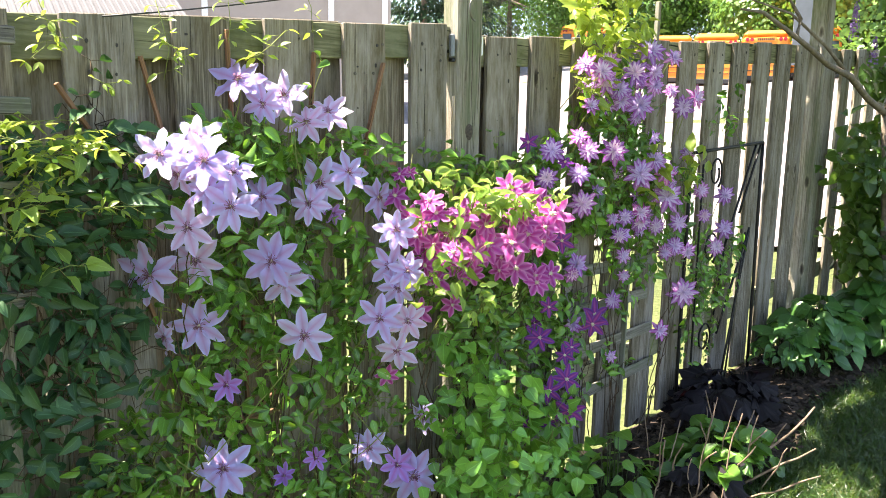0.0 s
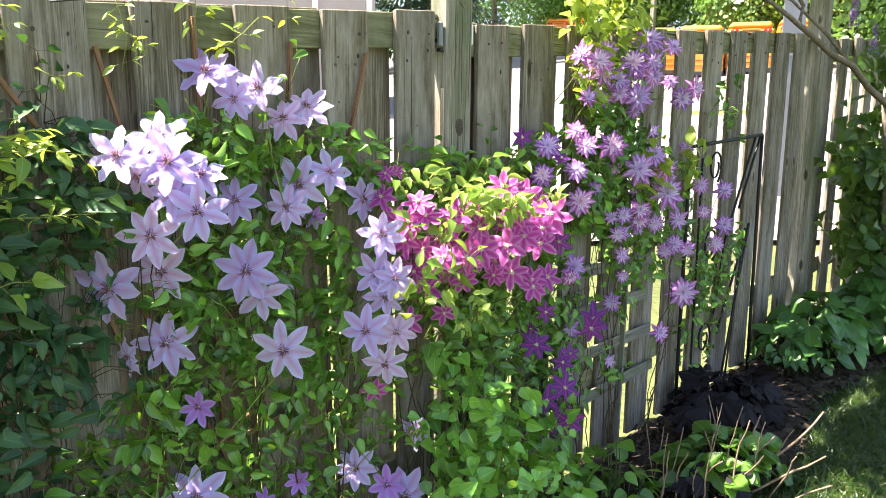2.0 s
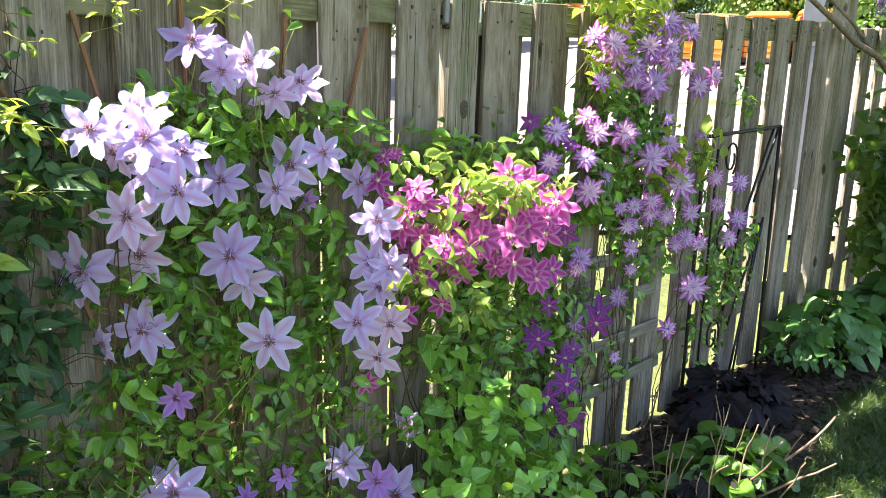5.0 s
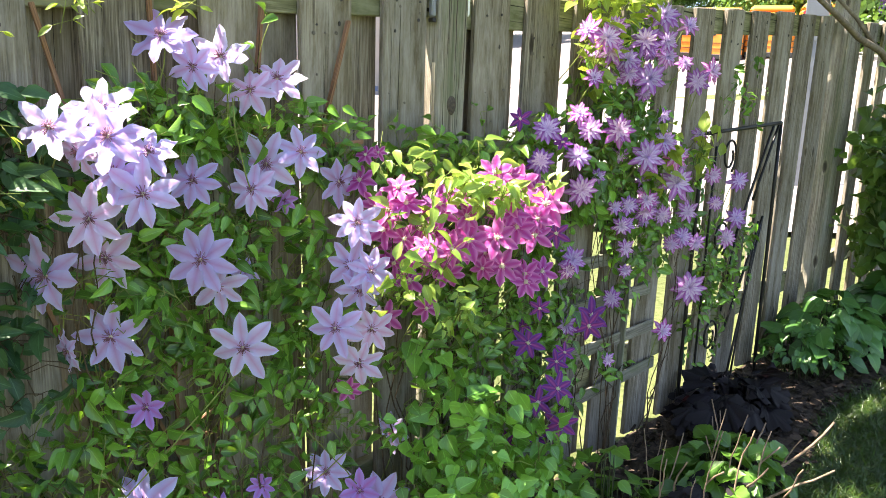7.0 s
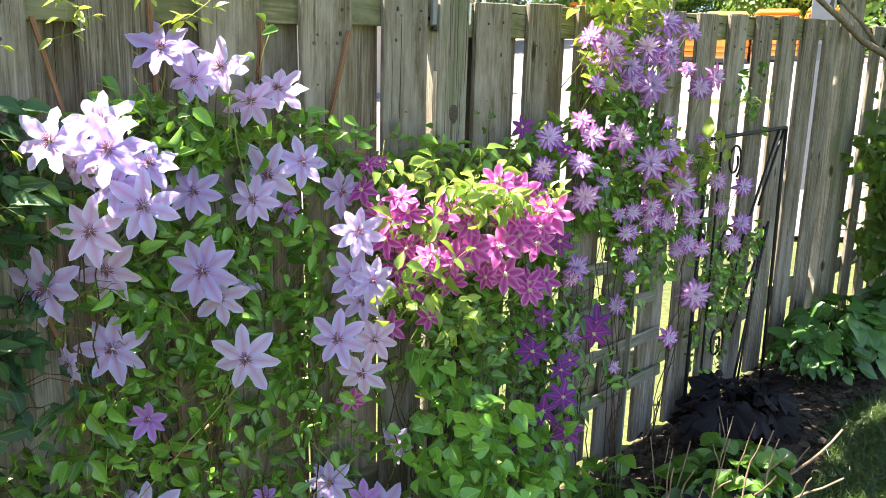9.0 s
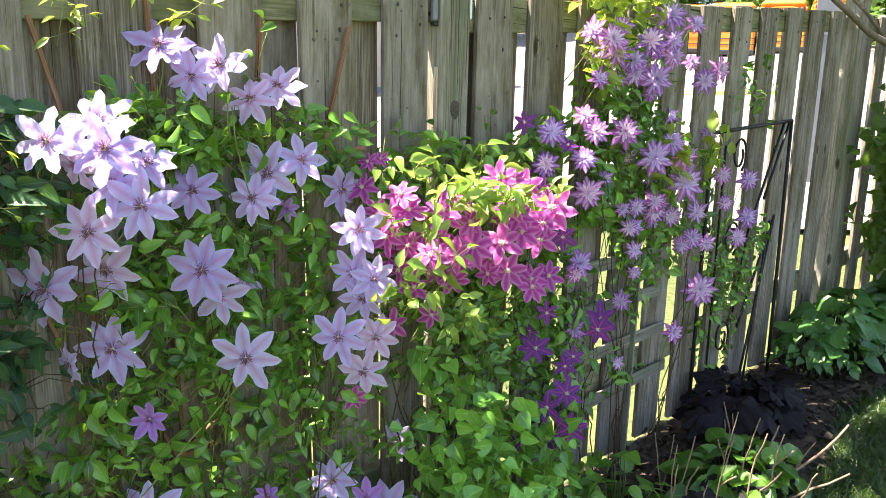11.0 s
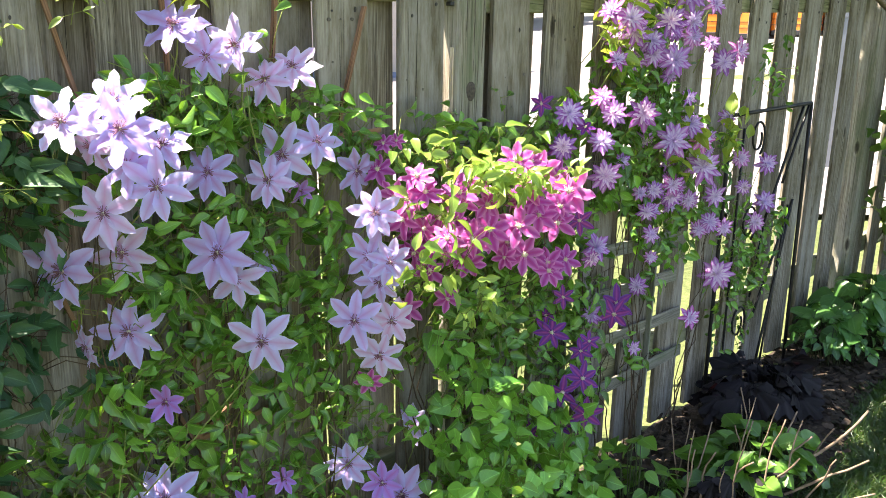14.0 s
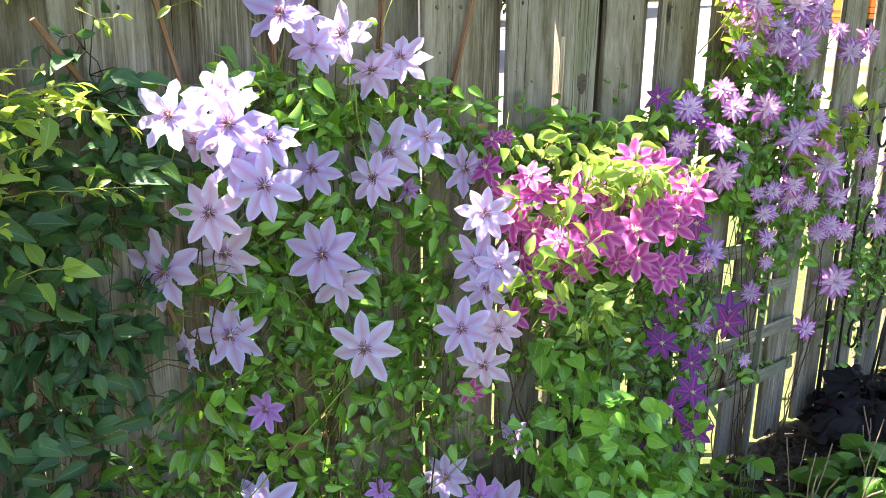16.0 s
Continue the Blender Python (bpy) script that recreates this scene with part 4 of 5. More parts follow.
LAV_LEAF += [(-0.56, -0.07, 1.57, 0.16, 0.03, 0.06, 110, 0.050), (-0.50, -0.07, 1.50, 0.20, 0.03, 0.06, 140, 0.052), (-0.62, -0.05, 1.50, 0.12, 0.02, 0.05, 40, 0.050), (-0.22, -0.05, 0.74, 0.12, 0.03, 0.14, 50, 0.050), (-0.70, -0.05, 0.98, 0.20, 0.03, 0.12, 60, 0.050), (-0.94, -0.07, 0.64, 0.14, 0.03, 0.17, 130, 0.046), (-0.90, -0.06, 0.86, 0.12, 0.03, 0.10, 40, 0.046), (-0.82, -0.10, 1.33, 0.12, 0.02, 0.10, 16, 0.050), (-0.55, -0.10, 1.22, 0.20, 0.02, 0.16, 20, 0.052), (-0.72, -0.10, 1.13, 0.14, 0.02, 0.08, 12, 0.052), (-0.60, -0.04, 1.25, 0.36, 0.02, 0.34, 260, 0.050), (-0.45, -0.04, 0.80, 0.34, 0.02, 0.40, 160, 0.048), (-0.74, -0.08, 1.46, 0.14, 0.03, 0.10, 60, 0.050)]
foliage(lav, "clematis_leaf", B_OVATE, LM_OVATE, M_LEAF, leaf_poses([(*b[:7], b[7] * 0.86) for b in LAV_LEAF], rng, spread=1.2, blooms=blooms, stalks=stalks))
tubes("stalk_tangle", stalks, M_GSTEM, lav, 3, kind="stuff")

# magenta clematis: a sunlit mound of flowers, leafy to the ground
rng = random.Random(33)
mag = thing("clematis_vine", "magenta clematis in a dense flowering mound, pale leafy below", "climbing plant", "clematis on the fence")
st, stalks = [], []
MAG_SUNNY = [(-0.206, -0.24, 1.378, 0.090, 0, 0.95, 0), (-0.190, -0.25, 1.343, 0.097, 0.1, 0.95, 20), (-0.096, -0.26, 1.337, 0.095, -0.1, 0.75, 0),
    (-0.052, -0.24, 1.363, 0.074, 0.2, 0.95, 10), (-0.012, -0.26, 1.304, 0.091, 0.3, 0.45, 30), (0.104, -0.24, 1.400, 0.101, -0.1, 0.65, 0),
    (0.169, -0.23, 1.392, 0.083, 0.2, 0.75, 0), (0.195, -0.24, 1.377, 0.113, 0.2, 0.45, 20)]
MAG_RIGHT = [(0.295, -0.25, 1.312, 0.148, 0.2, 0.55, 5), (0.139, -0.25, 1.325, 0.111, -0.2, 0.65, 40), (0.158, -0.26, 1.299, 0.091, 0, 0.45, 0),
    (0.254, -0.26, 1.277, 0.095, 0.1, 0.35, 0), (0.176, -0.26, 1.260, 0.104, 0, 0.35, 20), (0.251, -0.26, 1.232, 0.107, 0.1, 0.25, 10),
    (0.169, -0.22, 1.153, 0.115, 0, 0.05, 180), (0.270, -0.22, 1.093, 0.104, 0.1, 0.15, 170), (0.337, -0.22, 1.116, 0.097, 0.3, 0.35, 60)]
MAG_FRONT = [(-0.202, -0.20, 1.322, 0.082, -0.2, 0.3, 0), (-0.203, -0.19, 1.277, 0.100, -0.2, 0.1, 170), (-0.073, -0.25, 1.308, 0.076, -0.2, 0.4, 0),
    (-0.020, -0.24, 1.347, 0.083, 0.1, 0.7, 0), (0.003, -0.26, 1.241, 0.114, 0.1, 0.3, 10), (-0.053, -0.26, 1.227, 0.098, -0.1, 0.2, 0),
    (-0.114, -0.24, 1.229, 0.099, -0.2, 0.7, 0), (0.093, -0.27, 1.242, 0.117, 0, 0.3, 0), (0.277, -0.21, 1.114, 0.096, 0, 0.2, 0)]
MAG_DEEP = [(0.120, -0.20, 1.148, 0.073, 0, 0.1, 0), (0.339, -0.18, 1.349, 0.087, 0.2, -0.1, 0), (-0.209, -0.10, 1.380, 0.087, -0.3, 0.5, 0),
    (-0.186, -0.09, 1.438, 0.061, 0, 0.7, 0), (-0.149, -0.09, 1.443, 0.051, 0.3, 0.6, 0), (-0.112, -0.18, 1.144, 0.087, 0, -0.2, 0),
    (-0.096, -0.19, 1.202, 0.081, -0.2, 0, 0), (-0.156, -0.15, 1.050, 0.088, 0.3, -0.1, 0), (-0.037, -0.16, 1.056, 0.079, 0, -0.2, 0),
    (-0.232, -0.10, 0.866, 0.076, 0, -0.2, 160), (-0.001, -0.20, 1.149, 0.086, 0, -0.1, 0)]
blossoms(mag, MAG_SUNNY + MAG_RIGHT + MAG_FRONT + MAG_DEEP, FM_MAG, SM_PALE, st, blooms, rng, 1.0, 0.16)
for _ in range(22):
    x, z = rng.uniform(-0.22, 0.36), rng.uniform(1.12, 1.34)
    blossoms(mag, [(x, rng.uniform(-0.19, -0.13), z, rng.uniform(0.07, 0.09), 0, 0.1, rng.uniform(0, 360))], FM_MAG, SM_PALE, st, [], rng, 1.1, 0.4)
tube_each("stem", vine_stems((0.15, -0.10, 0), [(r[0], r[1] * 0.8, r[2] - 0.05) for r in MAG_SUNNY + MAG_RIGHT], rng), M_STEM, mag, 5)
tube_each("flower_stalk", st, M_GSTEM, mag, 5)
# lime clouds on the mound's sunny top and front, sunlight in their colour
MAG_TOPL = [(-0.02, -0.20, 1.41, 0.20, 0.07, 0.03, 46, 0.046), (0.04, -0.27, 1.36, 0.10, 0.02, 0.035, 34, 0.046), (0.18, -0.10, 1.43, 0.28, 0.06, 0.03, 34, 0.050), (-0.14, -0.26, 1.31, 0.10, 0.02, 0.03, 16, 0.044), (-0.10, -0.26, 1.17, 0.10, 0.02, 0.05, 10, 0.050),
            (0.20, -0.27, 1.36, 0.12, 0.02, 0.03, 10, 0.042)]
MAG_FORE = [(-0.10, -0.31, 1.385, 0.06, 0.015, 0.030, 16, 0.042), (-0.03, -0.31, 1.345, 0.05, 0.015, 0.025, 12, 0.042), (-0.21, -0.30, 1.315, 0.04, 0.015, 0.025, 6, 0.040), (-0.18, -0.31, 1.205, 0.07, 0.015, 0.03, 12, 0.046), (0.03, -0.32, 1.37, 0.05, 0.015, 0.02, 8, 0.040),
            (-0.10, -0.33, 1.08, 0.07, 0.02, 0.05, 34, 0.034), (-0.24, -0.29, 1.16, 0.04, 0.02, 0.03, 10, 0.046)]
MAG_MIDL = [(0.12, -0.06, 1.40, 0.44, 0.03, 0.09, 260, 0.052), (0.12, -0.10, 1.20, 0.38, 0.05, 0.12, 240, 0.052), (0.32, -0.06, 1.42, 0.26, 0.03, 0.06, 90, 0.050), (0.40, -0.05, 1.12, 0.24, 0.03, 0.16, 160, 0.052), (0.25, -0.05, 0.80, 0.34, 0.02, 0.22, 190, 0.050), (0.1, -0.11, 1.14, 0.34, 0.07, 0.12, 206, 0.0515), (0.02, -0.13, 0.98, 0.3, 0.07, 0.12, 149, 0.0534), (0.32, -0.07, 0.98, 0.2, 0.04, 0.16, 114, 0.0534)]
MAG_LOWL = [(0.02, -0.2, 0.78, 0.24, 0.1, 0.18, 170, 0.043), (0.18, -0.22, 0.56, 0.32, 0.12, 0.16, 220, 0.044), (0.03, -0.2, 0.46, 0.22, 0.1, 0.18, 170, 0.046), (0.4, -0.16, 0.36, 0.3, 0.08, 0.13, 140, 0.042), (0.12, -0.2, 0.3, 0.4, 0.12, 0.16, 160, 0.045), (0.06, -0.30, 0.62, 0.16, 0.05, 0.16, 50, 0.040)]
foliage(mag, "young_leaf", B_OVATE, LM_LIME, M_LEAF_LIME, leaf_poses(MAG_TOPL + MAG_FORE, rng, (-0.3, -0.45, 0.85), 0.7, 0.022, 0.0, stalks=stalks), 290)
foliage(mag, "clematis_leaf", B_OVATE, LM_OVATE, M_LEAF, leaf_poses([(*b[:7], b[7] * 0.9) for b in MAG_MIDL], rng, spread=1.15, blooms=blooms, stalks=stalks), 200)
foliage(mag, "round_leaf", B_ROUND, LM_PALE, M_LEAF_PALE, leaf_poses([(*b[:7], b[7] * 1.15) for b in MAG_LOWL], rng, (-0.35, -0.60, 0.65), 1.5, 0.05, 0.25, stalks=stalks), 290)
tubes("stalk_tangle", stalks, M_GSTEM, mag, 3, kind="stuff")

# purple clematis trailing low
rng = random.Random(45)
pur = thing("clematis_vine", "deep purple clematis with small stars trailing over grey lattice", "climbing plant", "clematis on the fence")
st, stalks = [], []
PURPLE_STARS = [(0.718, -0.13, 0.903, 0.131, 0.2, 0.1, 0), (0.693, -0.14, 0.875, 0.115, 0, -0.2, 30), (0.358, -0.17, 0.889, 0.106, 0, 0, 0),
    (0.511, -0.16, 0.796, 0.084, -0.2, 0.2, 0), (0.574, -0.14, 0.808, 0.079, 0.3, 0.3, 0), (0.513, -0.17, 0.710, 0.114, 0.2, 0.4, 20),
    (0.421, -0.17, 0.690, 0.111, -0.1, 0, 10), (0.526, -0.18, 0.594, 0.127, 0, 0, 0), (0.279, -0.18, 0.598, 0.084, -0.1, 0.1, 0)]
PURPLE_SMALL = [(0.438, -0.16, 0.566, 0.075, 0, -0.2, 0), (0.352, -0.15, 0.937, 0.066, 0, 0, 0), (0.400, -0.17, 0.988, 0.079, 0.1, 0, 180),
    (0.380, -0.14, 1.411, 0.086, -0.1, 0.1, 0), (0.501, -0.13, 1.466, 0.067, 0.2, 0.7, 0), (0.311, -0.13, 1.532, 0.075, -0.4, 0.2, 60),
    (0.414, -0.20, 1.214, 0.097, 0.2, 0, 0)]
blossoms(pur, PURPLE_STARS + PURPLE_SMALL, FM_PURP, SM_PURP, st, blooms, rng, 0.97)
tube_each("stem", vine_stems((0.6, -0.06, 0), [(r[0], r[1] * 0.6, r[2] - 0.05) for r in PURPLE_STARS[::2]], rng, 0.002), M_STEM, pur, 5)
tube_each("flower_stalk", st, M_GSTEM, pur, 5)
PUR_LEAF = [(0.60, -0.05, 0.95, 0.14, 0.03, 0.14, 70, 0.050), (0.85, -0.04, 0.62, 0.22, 0.02, 0.12, 36, 0.040), (0.95, -0.04, 0.98, 0.20, 0.02, 0.12, 40, 0.042), (0.55, -0.05, 0.84, 0.16, 0.03, 0.18, 70, 0.055), (0.55, -0.05, 0.58, 0.20, 0.03, 0.16, 60, 0.055)]
foliage(pur, "clematis_leaf", B_OVATE, LM_OVATE, M_LEAF, leaf_poses(PUR_LEAF, rng, blooms=blooms, stalks=stalks), 200)
tubes("stalk_tangle", stalks, M_STEM, pur, 3, kind="stuff")

# double lilac clematis up to the fence head
rng = random.Random(57)
dbl = thing("clematis_vine", "double lilac clematis with shaggy pompon flowers climbing over the fence head", "climbing plant", "clematis on the fence")
st, stalks = [], []
LILAC_HEAD = [(0.658, -0.15, 1.776, 0.109, -0.1, 0.2, 0), (0.694, -0.14, 1.740, 0.103, 0, -0.1, 0), (0.843, -0.16, 1.783, 0.116, 0, 0.1, 0),
    (0.954, -0.15, 1.870, 0.132, 0.1, 0.6, 0), (1.200, -0.10, 1.866, 0.093, 0.4, 0.3, 0), (0.786, -0.14, 1.722, 0.096, 0, 0, 0), (0.887, -0.16, 1.668, 0.121, 0, 0, 0),
    (1.019, -0.13, 1.798, 0.096, 0.3, 0, 0), (1.027, -0.13, 1.749, 0.088, 0.2, -0.1, 0), (0.813, -0.13, 1.682, 0.089, -0.1, -0.2, 0),
    (1.329, -0.08, 1.679, 0.110, -0.1, -0.1, 0), (1.214, -0.09, 1.741, 0.072, 0, 0.2, 0), (0.926, -0.12, 1.626, 0.069, 0, -0.3, 0)]
LILAC_MID = [(0.368, -0.18, 1.508, 0.097, -0.1, 0.2, 0), (0.350, -0.18, 1.420, 0.084, -0.2, 0.2, 0), (0.606, -0.15, 1.507, 0.093, 0, 0.1, 0),
    (0.547, -0.16, 1.428, 0.091, 0, 0.1, 0), (0.915, -0.16, 1.419, 0.138, -0.1, 0.1, 0), (1.046, -0.14, 1.468, 0.108, 0.1, 0.2, 0),
    (1.135, -0.15, 1.321, 0.148, 0, 0.1, 0), (1.285, -0.12, 1.206, 0.096, 0.1, -0.1, 0), (0.599, -0.14, 1.322, 0.111, 0, -0.1, 0), (0.909, -0.11, 1.252, 0.078, 0, 0, 0),
    (0.890, -0.10, 1.182, 0.081, 0, -0.2, 0), (0.843, -0.10, 1.248, 0.065, 0, 0, 0), (1.071, -0.11, 1.554, 0.065, 0, 0, 0)]
LILAC_FAR = [(1.770, -0.07, 1.297, 0.105, 0.1, 0, 0), (1.545, -0.07, 1.329, 0.089, 0, 0, 0), (1.786, -0.07, 1.138, 0.111, 0, 0.1, 0),
    (1.592, -0.07, 1.213, 0.072, 0, 0, 0), (1.387, -0.08, 1.486, 0.076, 0.1, 0.2, 0), (0.944, -0.09, 1.097, 0.075, 0, 0, 0), (1.265, -0.08, 1.078, 0.083, -0.2, -0.2, 0),
    (1.338, -0.08, 1.099, 0.098, 0, 0, 0), (1.446, -0.08, 1.066, 0.092, 0.1, -0.3, 0), (1.719, -0.07, 1.060, 0.100, 0, 0, 0), (1.436, -0.08, 0.884, 0.149, 0, 0.15, 0)]
LILAC_LOW = [(0.889, -0.09, 0.926, 0.087, -0.8, -0.2, 0), (0.606, -0.12, 0.886, 0.083, -0.8, -0.1, 0), (0.970, -0.08, 1.012, 0.057, 0, -0.2, 0),
    (0.567, -0.15, 1.109, 0.101, 0.3, 0.2, 0), (0.925, -0.07, 0.689, 0.062, 0, 0, 0), (1.016, -0.11, 1.225, 0.092, 0, -0.2, 0), (1.145, -0.10, 1.201, 0.084, 0, -0.2, 0),
    (0.708, -0.12, 1.359, 0.058, 0, 0, 0)]
PINK_DOUBLES = [(0.563, -0.15, 1.791, 0.099, -0.6, 0.3, 0), (0.621, -0.14, 1.659, 0.076, -0.1, 0.2, 0), (1.429, -0.08, 1.722, 0.109, 0.3, 0.1, 0),
    (0.546, -0.15, 1.553, 0.084, -0.2, 0.3, 0), (0.726, -0.17, 1.506, 0.118, 0, 0.05, 0), (1.128, -0.14, 1.416, 0.107, 0.2, 0.2, 0), (1.001, -0.12, 1.266, 0.096, 0, 0, 0),
    (1.231, -0.10, 0.749, 0.098, 0, 0.1, 0), (0.548, -0.15, 1.080, 0.076, 0.3, -0.3, 0)]
LILAC_ALL = LILAC_HEAD + LILAC_MID + LILAC_FAR + LILAC_LOW
blossoms(dbl, LILAC_ALL, FM_DBL, TUFTS, st, blooms, rng, 0.98)
blossoms(dbl, PINK_DOUBLES, FM_DBLP, TUFTS, st, blooms, rng, 1.0)
for _ in range(12):
    x, z = rng.uniform(0.66, 1.06), rng.uniform(1.66, 1.82)
    blossoms(dbl, [(x, rng.uniform(-0.11, -0.07), z, rng.uniform(0.06, 0.09), 0, 0.1, 0)], FM_DBL, TUFTS, st, [], rng, 1.0, 0.4)
for _ in range(12):
    x, z = rng.uniform(0.85, 1.30), rng.uniform(1.16, 1.44)
    blossoms(dbl, [(x, rng.uniform(-0.10, -0.07), z, rng.uniform(0.05, 0.08), 0, 0.0, 0)], FM_DBL, TUFTS, st, [], rng, 1.0, 0.4)
tube_each("stem", vine_stems((0.95, -0.06, 0), [(r[0], r[1] * 0.6, r[2] - 0.05) for r in LILAC_ALL[::3]], rng, 0.0024), M_STEM, dbl, 5)
tube_each("flower_stalk", st, M_GSTEM, dbl, 5)
# top leaves borrow the yellow-green shoot colour to stand for sunlight on them
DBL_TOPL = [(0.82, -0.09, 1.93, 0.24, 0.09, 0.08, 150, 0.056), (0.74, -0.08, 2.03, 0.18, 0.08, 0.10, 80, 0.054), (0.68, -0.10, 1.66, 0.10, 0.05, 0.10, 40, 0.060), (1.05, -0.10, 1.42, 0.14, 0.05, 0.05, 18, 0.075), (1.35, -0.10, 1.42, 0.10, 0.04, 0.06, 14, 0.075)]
DBL_LEAF = [(0.92, -0.10, 1.34, 0.26, 0.03, 0.16, 90, 0.052), (0.80, -0.10, 1.62, 0.20, 0.03, 0.14, 60, 0.054), (1.12, -0.08, 1.12, 0.20, 0.03, 0.14, 70, 0.048), (0.90, -0.04, 1.45, 0.26, 0.02, 0.34, 260, 0.052), (1.15, -0.04, 1.15, 0.26, 0.02, 0.2, 120, 0.048), (0.88, -0.07, 1.72, 0.22, 0.05, 0.14, 143, 0.0534), (0.9, -0.06, 1.55, 0.24, 0.05, 0.14, 143, 0.0534), (0.55, -0.07, 1.45, 0.2, 0.05, 0.12, 104, 0.0478), (0.85, -0.06, 1.3, 0.22, 0.05, 0.14, 117, 0.0506),
            (1.15, -0.07, 1.26, 0.18, 0.05, 0.16, 104, 0.0478), (1.45, -0.05, 1.2, 0.22, 0.05, 0.2, 104, 0.046), (1.65, -0.05, 0.85, 0.17, 0.04, 0.34, 260, 0.0414), (1.85, -0.05, 0.95, 0.12, 0.03, 0.34, 65, 0.0414), (1.75, -0.05, 1.65, 0.08, 0.03, 0.16, 39, 0.0386)]
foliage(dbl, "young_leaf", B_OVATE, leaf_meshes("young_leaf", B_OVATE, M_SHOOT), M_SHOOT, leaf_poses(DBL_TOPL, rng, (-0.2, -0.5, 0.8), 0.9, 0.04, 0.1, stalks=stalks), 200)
foliage(dbl, "clematis_leaf", B_OVATE, LM_OVATE, M_LEAF, leaf_poses([(*b[:7], b[7] * 0.92) for b in DBL_LEAF], rng, (-0.4, -0.8, 0.4), blooms=blooms, stalks=stalks), 290)
tubes("stalk_tangle", stalks, M_GSTEM, dbl, 3, kind="stuff")

# dark creeper over the near end of the fence, young shoots in the sun
rng = random.Random(69)
crp = thing("creeper_vine", "dark green leafy creeper covering the fence and a slatted screen, with an added unseen shading leaf mass", "climbing plant")
stalks = []
# the first cloud is an unseen leaf mass, added to shade the upper left boards
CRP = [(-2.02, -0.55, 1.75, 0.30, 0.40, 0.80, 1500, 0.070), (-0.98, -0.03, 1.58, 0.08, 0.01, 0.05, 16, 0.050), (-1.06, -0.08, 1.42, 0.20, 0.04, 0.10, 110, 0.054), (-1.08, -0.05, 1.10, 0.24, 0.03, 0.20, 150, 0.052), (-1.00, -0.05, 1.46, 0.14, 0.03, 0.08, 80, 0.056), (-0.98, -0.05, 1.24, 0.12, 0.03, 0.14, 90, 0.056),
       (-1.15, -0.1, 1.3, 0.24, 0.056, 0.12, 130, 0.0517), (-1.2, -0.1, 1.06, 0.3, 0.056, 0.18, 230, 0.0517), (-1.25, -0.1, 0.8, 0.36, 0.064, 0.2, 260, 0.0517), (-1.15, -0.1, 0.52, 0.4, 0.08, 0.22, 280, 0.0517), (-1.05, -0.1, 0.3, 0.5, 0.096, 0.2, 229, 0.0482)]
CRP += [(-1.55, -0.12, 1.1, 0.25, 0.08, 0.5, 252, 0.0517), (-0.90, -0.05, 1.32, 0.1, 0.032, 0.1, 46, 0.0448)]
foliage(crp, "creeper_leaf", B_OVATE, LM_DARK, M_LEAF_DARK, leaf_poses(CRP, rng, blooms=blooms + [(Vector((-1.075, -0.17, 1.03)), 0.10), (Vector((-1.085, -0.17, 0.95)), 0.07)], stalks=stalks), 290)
tubes("stalk_tangle", stalks, M_STEM, crp, 3, kind="stuff")
LM_SHOOT = leaf_meshes("young_leaf", B_LANCE, M_SHOOT)
for pts, size, n in (([(-1.084, -0.05, 1.82), (-1.061, -0.05, 1.759), (-1.066, -0.05, 1.715), (-1.10, -0.06, 1.685)], 0.030, 6), ([(-1.10, -0.05, 1.77), (-1.05, -0.06, 1.76), (-1.03, -0.06, 1.72)], 0.026, 3), ([(-0.844, -0.05, 1.83), (-0.827, -0.05, 1.773), (-0.821, -0.06, 1.725), (-0.835, -0.06, 1.66)], 0.032, 6),
                     ([(-0.82, -0.05, 1.74), (-0.80, -0.06, 1.73), (-0.775, -0.06, 1.70)], 0.030, 2), ([(-0.52, -0.05, 1.80), (-0.56, -0.05, 1.762), (-0.595, -0.05, 1.735), (-0.62, -0.045, 1.725)], 0.040, 4), ([(-0.678, -0.05, 1.90), (-0.673, -0.06, 1.80), (-0.68, -0.06, 1.755)], 0.034, 5),
                     ([(-0.75, -0.05, 1.92), (-0.66, -0.06, 1.88), (-0.58, -0.06, 1.91), (-0.46, -0.06, 1.88)], 0.030, 6), ([(-0.50, -0.06, 1.95), (-0.46, -0.07, 1.86), (-0.45, -0.06, 1.80)], 0.028, 4), ([(-0.99, -0.05, 1.66), (-0.96, -0.06, 1.645), (-0.93, -0.06, 1.65)], 0.026, 2)):
    shoot(crp, pts, LM_SHOOT, size, rng, n)
# sprays of lime young growth before the screen
for k in range(11):
    a = Vector((-1.26 + rng.uniform(-0.04, 0.10), -0.17 + rng.uniform(-0.04, 0.03), 1.38 + rng.uniform(-0.05, 0.14)))
    b = a + Vector((rng.uniform(0.10, 0.24), rng.uniform(-0.05, 0.02), rng.uniform(-0.02, 0.12)))
    shoot(crp, wander(a, b, 5, 0.008, rng, -0.02), LM_SHOOT, rng.choice((0.022, 0.026, 0.038)), rng, 6)
for x, z in ((-1.13, 1.49), (-1.08, 1.50), (-1.15, 1.40), (-1.09, 1.28)):
    shoot(crp, [(x - 0.03, -0.19, z), (x, -0.20, z + 0.012), (x + 0.03, -0.20, z + 0.008)], LM_LIME, 0.05, rng, 2)
runs = vine_stems((-1.1, -0.08, 0), [(-1.0 + rng.uniform(-0.3, 0.12), -0.07, rng.uniform(0.7, 1.55)) for _ in range(11)], rng, 0.0026)
tube_each("stem", runs, M_STEM, crp, 5)

# ---- bed plants ----
M_STALK = plain("dull_green_leaf_stalk", (0.035, 0.050, 0.014), 0.6, 0, 0.4, 60)


